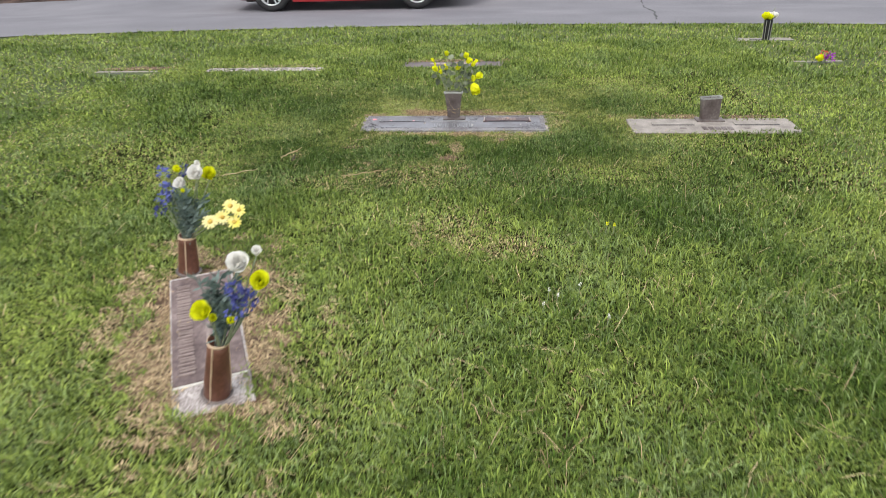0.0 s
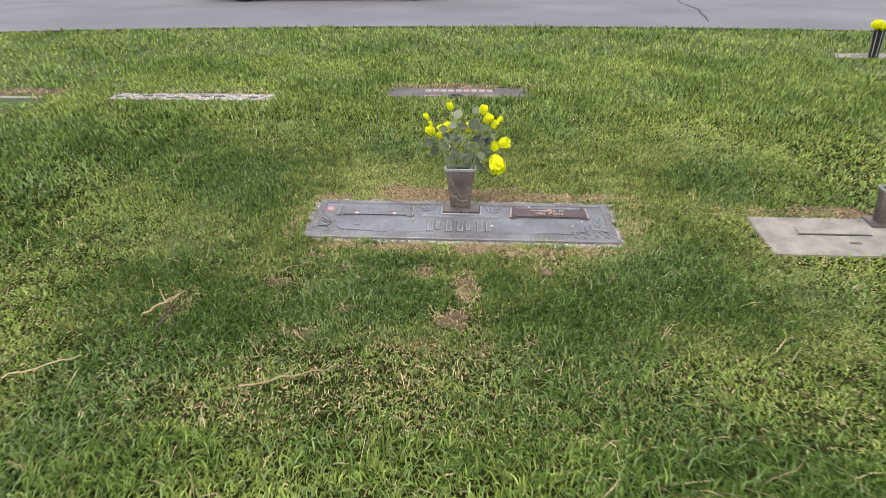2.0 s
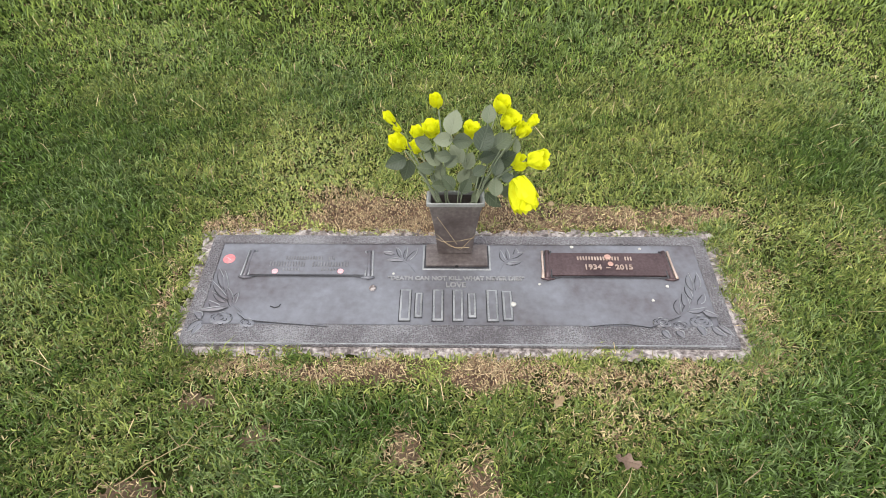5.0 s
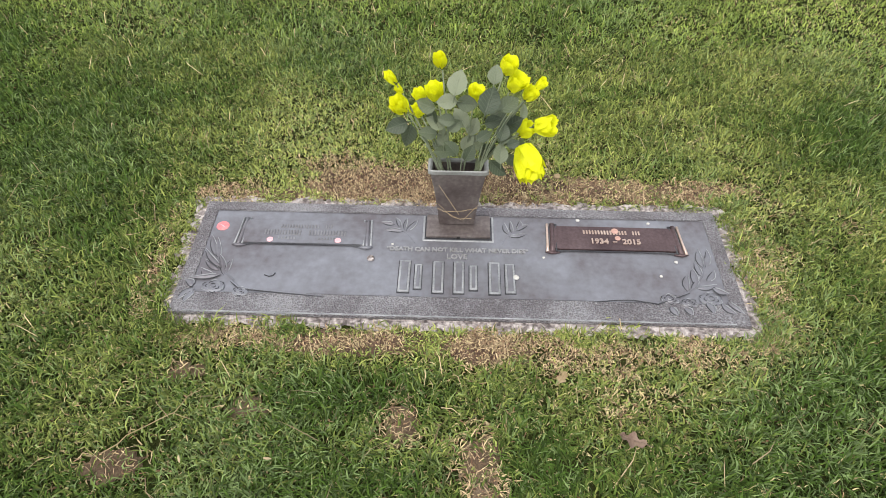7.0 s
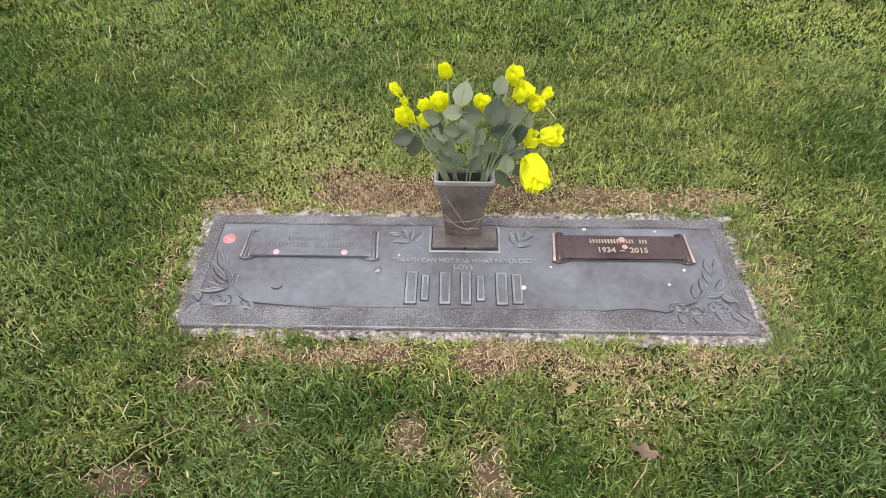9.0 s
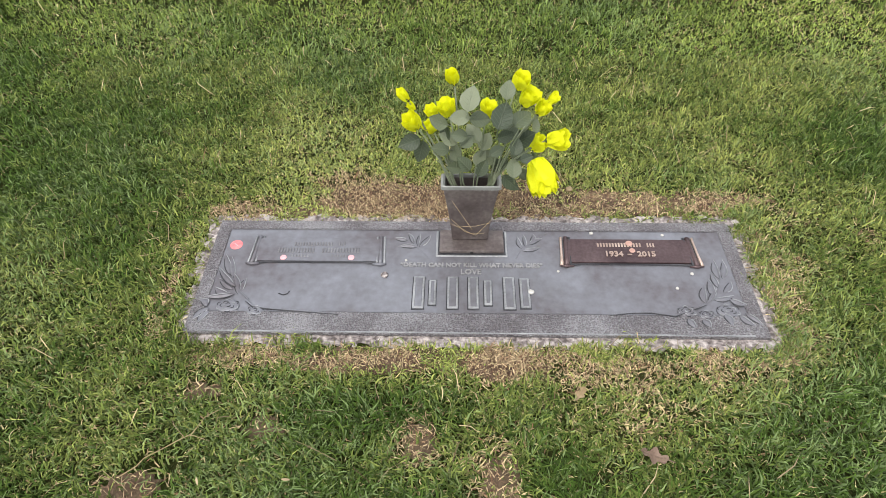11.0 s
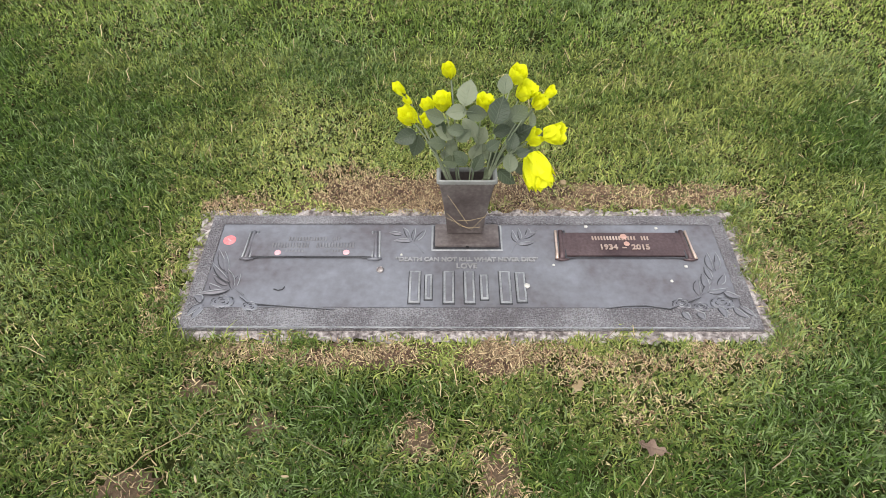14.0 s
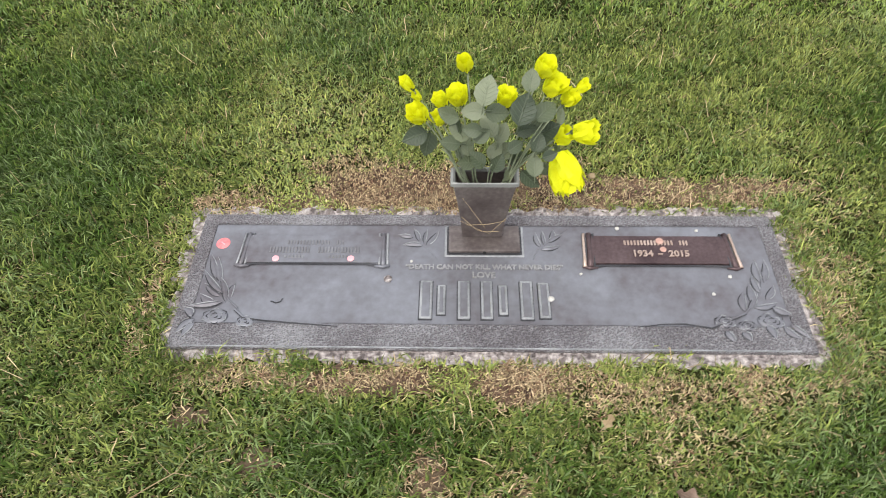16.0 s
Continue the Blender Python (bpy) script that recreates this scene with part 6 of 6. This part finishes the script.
def grass(name, seed, count, x0, x1, y0, y1, length, width, holes=(), lean=0.9, label="", dead=False, pale=0.65, wedge=True, even=0.0, stray=False):
    g = np.random.default_rng(seed)
    y = g.uniform(y0, y1, count)
    left, right = np.full(count, x0), np.full(count, x1)
    if wedge:
        left, right = np.maximum(x0, -0.78 * (y + 4) - 0.8), np.minimum(x1, 0.72 * (y + 4) + 0.8)
    x = left + (right - left) * g.uniform(0, 1, count)
    # blades stand in small tufts
    x += 0.35 * length * np.sin(37 * y + 19 * x) * g.uniform(0, 1, count)
    y += 0.35 * length * np.sin(41 * x - 23 * y) * g.uniform(0, 1, count)
    bare, dry = worn_at(x, y)
    clump = wave(x, y, 3, 17)
    ok = g.uniform(0, 1, count) > bare * 0.95
    if dead:
        ok = g.uniform(0, 1, count) < np.clip(1.15 * dry - 0.15, 0, 1)
    if stray:
        ok[:] = True
    knot = 0.5 * wave(x, y, 51, 130 * min(1, 0.030 / length)) + 0.5 * wave(x, y, 52, 260 * min(1, 0.030 / length))
    ok &= g.uniform(0, 1, count) < (0.62 + 0.6 * clump) * (1.0 if stray else np.clip(0.25 + 0.5 * even + 1.35 * knot, 0, 1))
    for cx, cy, a, b, turn in SLABS:
        u, v = local(x, y, cx, cy, turn)
        rag = -0.034 * np.clip(1.6 * wave(x, y, 9, 40) - 0.5, 0, 1) - 0.008 * wave(x, y, 10, 110)
        ok &= (np.abs(u) > a - 0.004 + rag) | (np.abs(v) > b - 0.004 + rag)
    ok &= y < road_near(x) + 0.03 + 0.05 * (wave(x, y, 12, 9) - 0.3)
    inside = (x < 0.72 * (y + 4) + 0.8) & (x > -0.78 * (y + 4) - 0.8) & (y > -3.2)
    ok &= inside if wedge else ~inside
    for a, b, c, d in holes:
        ok &= ~((x > a) & (x < b) & (y > c) & (y < d))
    x, y, dry, clump, knot = x[ok], y[ok], dry[ok], clump[ok], knot[ok]
    n = len(x)
    lush = wave(x, y, 21, 3.2) * 0.6 + wave(x, y, 22, 9) * 0.4
    lush = 0.9 * lush - 0.02
    for cx, cy, rx_, ry_, turn, add in LUSH:
        u, v = local(x, y, cx, cy, turn)
        lush += add * np.exp(-((u / rx_) ** 2 + (v / ry_) ** 2))
    lush = np.clip(lush, 0, 1.15)
    pick = g.uniform(0, 1, n)
    withered = pick < np.clip(dry * 0.9 + np.where(y < -0.95, 0.02, np.where(y < 0.02, 0.18, 0.10)) + 0.16 * (0.5 - lush), 0.02, 0.97)
    if dead:
        withered[:] = True
    L = length * g.uniform(0.55, 1.25, n) * (0.62 + 0.75 * lush) * (0.68 + 0.64 * knot) * np.where(withered, 0.75, 1.0) * (1 - 0.35 * dry) * np.where((y < 0) & (y > -0.95), 0.74, np.where((y >= 0) & (y < 1.35), 0.78, 1.0))
    W = width * g.uniform(0.7, 1.3, n) * np.where(withered, 0.75, 1.0)
    comb = 6.0 * wave(x, y, 41, 9) + 7.0 * wave(x, y, 42, 55)
    az = np.where(g.uniform(0, 1, n) < (0.0 if dead else 0.42), comb + g.normal(0, 0.6, n), g.uniform(0, 2 * np.pi, n))
    t1 = np.abs(g.normal(0.62, 0.42, n)) * lean + np.where(withered, g.uniform(0.3, 1.1, n), 0)
    t1 = np.clip(t1, 0.02, 1.45)
    t2 = np.clip(t1 + g.uniform(0.3, 1.25, n) * lean, 0.05, 1.75)
    az2 = az + g.normal(0, 0.45, n)
    dx, dy = np.cos(az), np.sin(az)
    z0 = ground_z(y) + (0.004 if dead else -0.002)
    half = 0.55 * L
    mx, my, mz = x + dx * half * np.sin(t1), y + dy * half * np.sin(t1), z0 + half * np.cos(t1)
    tx, ty, tz = mx + np.cos(az2) * 0.45 * L * np.sin(t2), my + np.sin(az2) * 0.45 * L * np.sin(t2), mz + 0.45 * L * np.cos(t2)
    tw = az + np.pi / 2 + g.normal(0, 0.5, n)
    sx, sy = np.cos(tw) * W / 2, np.sin(tw) * W / 2
    low = ground_z(y) + (g.uniform(0.022, 0.034, n) if stray else g.uniform(0.003, 0.010, n) if dead else 0.003)
    mz, tz = np.maximum(mz, low + 0.002), np.maximum(tz, low)
    co = np.empty((n, 5, 3), np.float32)
    co[:, 0], co[:, 1] = np.stack((x - sx, y - sy, z0), 1), np.stack((x + sx, y + sy, z0), 1)
    co[:, 2], co[:, 3] = np.stack((mx + sx * 0.85, my + sy * 0.85, mz), 1), np.stack((mx - sx * 0.85, my - sy * 0.85, mz), 1)
    co[:, 4] = np.stack((tx, ty, tz), 1)
    # colours
    deep, light, blue = np.array((0.064, 0.114, 0.018)), np.array((0.385, 0.475, 0.105) if even else (0.425, 0.455, 0.128)), np.array((0.265, 0.350, 0.150))
    straw = np.array((0.60, 0.47, 0.285) if dead else (0.60, 0.51, 0.27))
    brown = np.array((0.235, 0.125, 0.078))
    tuft = 0.55 * (wave(x, y, 33, 30) - 0.5) + 0.35 * (wave(x, y, 34, 75) - 0.5)
    m = np.clip(0.36 + g.normal(0, 0.20, n) + (0.75 - 0.15 * even) * (0.52 - lush) + 0.12 * (wave(x, y, 31, 1.6) - 0.5) + 0.4 * (1 - even) * tuft, 0, 1)[:, None]
    col = deep * (1 - m) + light * m
    q = (g.uniform(0, 1, n) < 0.10 + 0.35 * wave(x, y, 35, 6) ** 2)[:, None]
    col = np.where(q, 0.55 * blue + 0.45 * col, col)
    w = g.uniform(0, 1, n)[:, None] ** (pale if dead else 1.8)
    col = np.where(withered[:, None], straw * (1 - w) + brown * w * (1 - 0.2 * dead), col)
    col *= g.uniform(0.32 + 0.4 * even, 1.40 - 0.25 * even, n)[:, None]
    rgba = np.ones((n, 5, 4), np.float32)
    rgba[:, :, :3] = col[:, None, :]
    me = bpy.data.meshes.new(name)
    me.vertices.add(5 * n)
    me.vertices.foreach_set("co", co.ravel())
    base = (5 * np.arange(n, dtype=np.int32))[:, None]
    idx = np.concatenate((base + 0, base + 1, base + 2, base + 3, base + 3, base + 2, base + 4), 1).astype(np.int32)
    me.loops.add(7 * n)
    me.loops.foreach_set("vertex_index", idx.ravel())
    me.polygons.add(2 * n)
    start = np.stack((7 * np.arange(n), 7 * np.arange(n) + 4), 1).astype(np.int32)
    me.polygons.foreach_set("loop_start", start.ravel())
    me.update(calc_edges=True)
    att = me.color_attributes.new("blade_colour", "FLOAT_COLOR", "POINT")
    att.data.foreach_set("color", rgba.ravel())
    me.materials.append(grass_blade)
    tagged(new(name, me), label or "short green lawn grass with withered straw-coloured blades", "grass", kind="stuff")


NEAR, MID, BACK = (-1.5, 1.5, -0.95, 1.35), (-1.9, 2.2, -2.85, -0.95), (-2.6, 2.6, 1.35, 3.1)
WEST, EAST = (-3.0, -1.5, -0.95, 1.35), (1.5, 3.0, -0.95, 1.35)
CORE = (-1.12, 1.12, -0.62, 1.0)
grass("grass", 1, 330000, *CORE, 0.031, 0.0031, lean=1.05)
grass("grass", 22, 225000, *NEAR, 0.033, 0.0036, (CORE,), lean=1.1, even=0.3)
grass("grass", 2, 235000, *MID, 0.036, 0.0040, even=0.4, lean=1.1)
grass("grass", 3, 110000, *BACK, 0.040, 0.0056, even=0.4)
grass("grass", 4, 200000, -5.8, 5.8, -3.2, 4.9, 0.044, 0.0085, (NEAR, MID, BACK, WEST, EAST), lean=0.9, even=0.6)
grass("grass", 5, 12000, *NEAR, 0.055, 0.0024, lean=1.9)
grass("grass", 10, 44000, *WEST, 0.040, 0.0058, even=0.4)
grass("grass", 11, 44000, *EAST, 0.040, 0.0058, even=0.4)
grass("grass", 9, 420, -0.575, -0.470, -0.050, -0.022, 0.055, 0.0028, lean=0.9)
grass("grass", 12, 50000, -7, 7, -6, 4.9, 0.055, 0.013, wedge=False)
STRAY = "long pale dry grass stems lying loose on the lawn"
grass("dry_stems", 14, 900, *NEAR, 0.090, 0.0021, lean=1.9, label=STRAY, dead=True, pale=2.5, stray=True)
grass("dry_stems", 15, 1300, *MID, 0.115, 0.0026, lean=1.9, label=STRAY, dead=True, pale=2.5, stray=True)
DEAD = "dead straw-brown grass clippings lying flat round the markers"
grass("dead_grass", 6, 150000, -1.0, 1.0, -0.65, 0.55, 0.030, 0.0025, lean=2.0, label=DEAD, dead=True, pale=1.1)
grass("dead_grass", 16, 3600, -0.60, 0.60, -0.056, -0.018, 0.055, 0.0022, lean=1.5, label=DEAD, dead=True, pale=1.4)
grass("grass", 17, 2400, -0.60, 0.60, -0.054, -0.020, 0.044, 0.0026, lean=1.3)
grass("grass", 18, 1500, 0.580, 0.625, -0.05, 0.34, 0.045, 0.0026, lean=1.3)
grass("dead_grass", 19, 2200, 0.582, 0.625, -0.05, 0.34, 0.050, 0.0022, lean=1.4, label=DEAD, dead=True, pale=1.4)
grass("dead_grass", 20, 2600, -0.625, -0.578, -0.05, 0.34, 0.045, 0.0022, lean=1.4, label=DEAD, dead=True, pale=1.4)
grass("dead_grass", 21, 3200, -0.60, 0.60, 0.315, 0.355, 0.050, 0.0022, lean=1.6, label=DEAD, dead=True, pale=1.2)
grass("dead_grass", 7, 90000, -1.25, -0.05, -2.75, -1.3, 0.038, 0.0034, lean=1.8, label=DEAD, dead=True, pale=2.4)
grass("dead_grass", 8, 50000, -3.4, 2.2, 0.2, 2.3, 0.040, 0.0038, lean=1.8, label=DEAD, dead=True)
for k, (cx, cy, a, b, turn, bare, dry) in enumerate(WORN):
    if bare < 0.5:
        continue
    patch("bare_patch", cx, cy, a * 0.68, b * 0.68, turn, soil, "worn bare brown earth showing through the lawn", k + 1, 0.001)
for k, (cx, cy, a, b, turn, bare, dry) in enumerate(DRY):
    if dry > 0.7:
        patch("withered_patch", cx, cy, a, b, turn, thatch, "withered straw-brown thatch in the lawn", k + 20, 0.001)
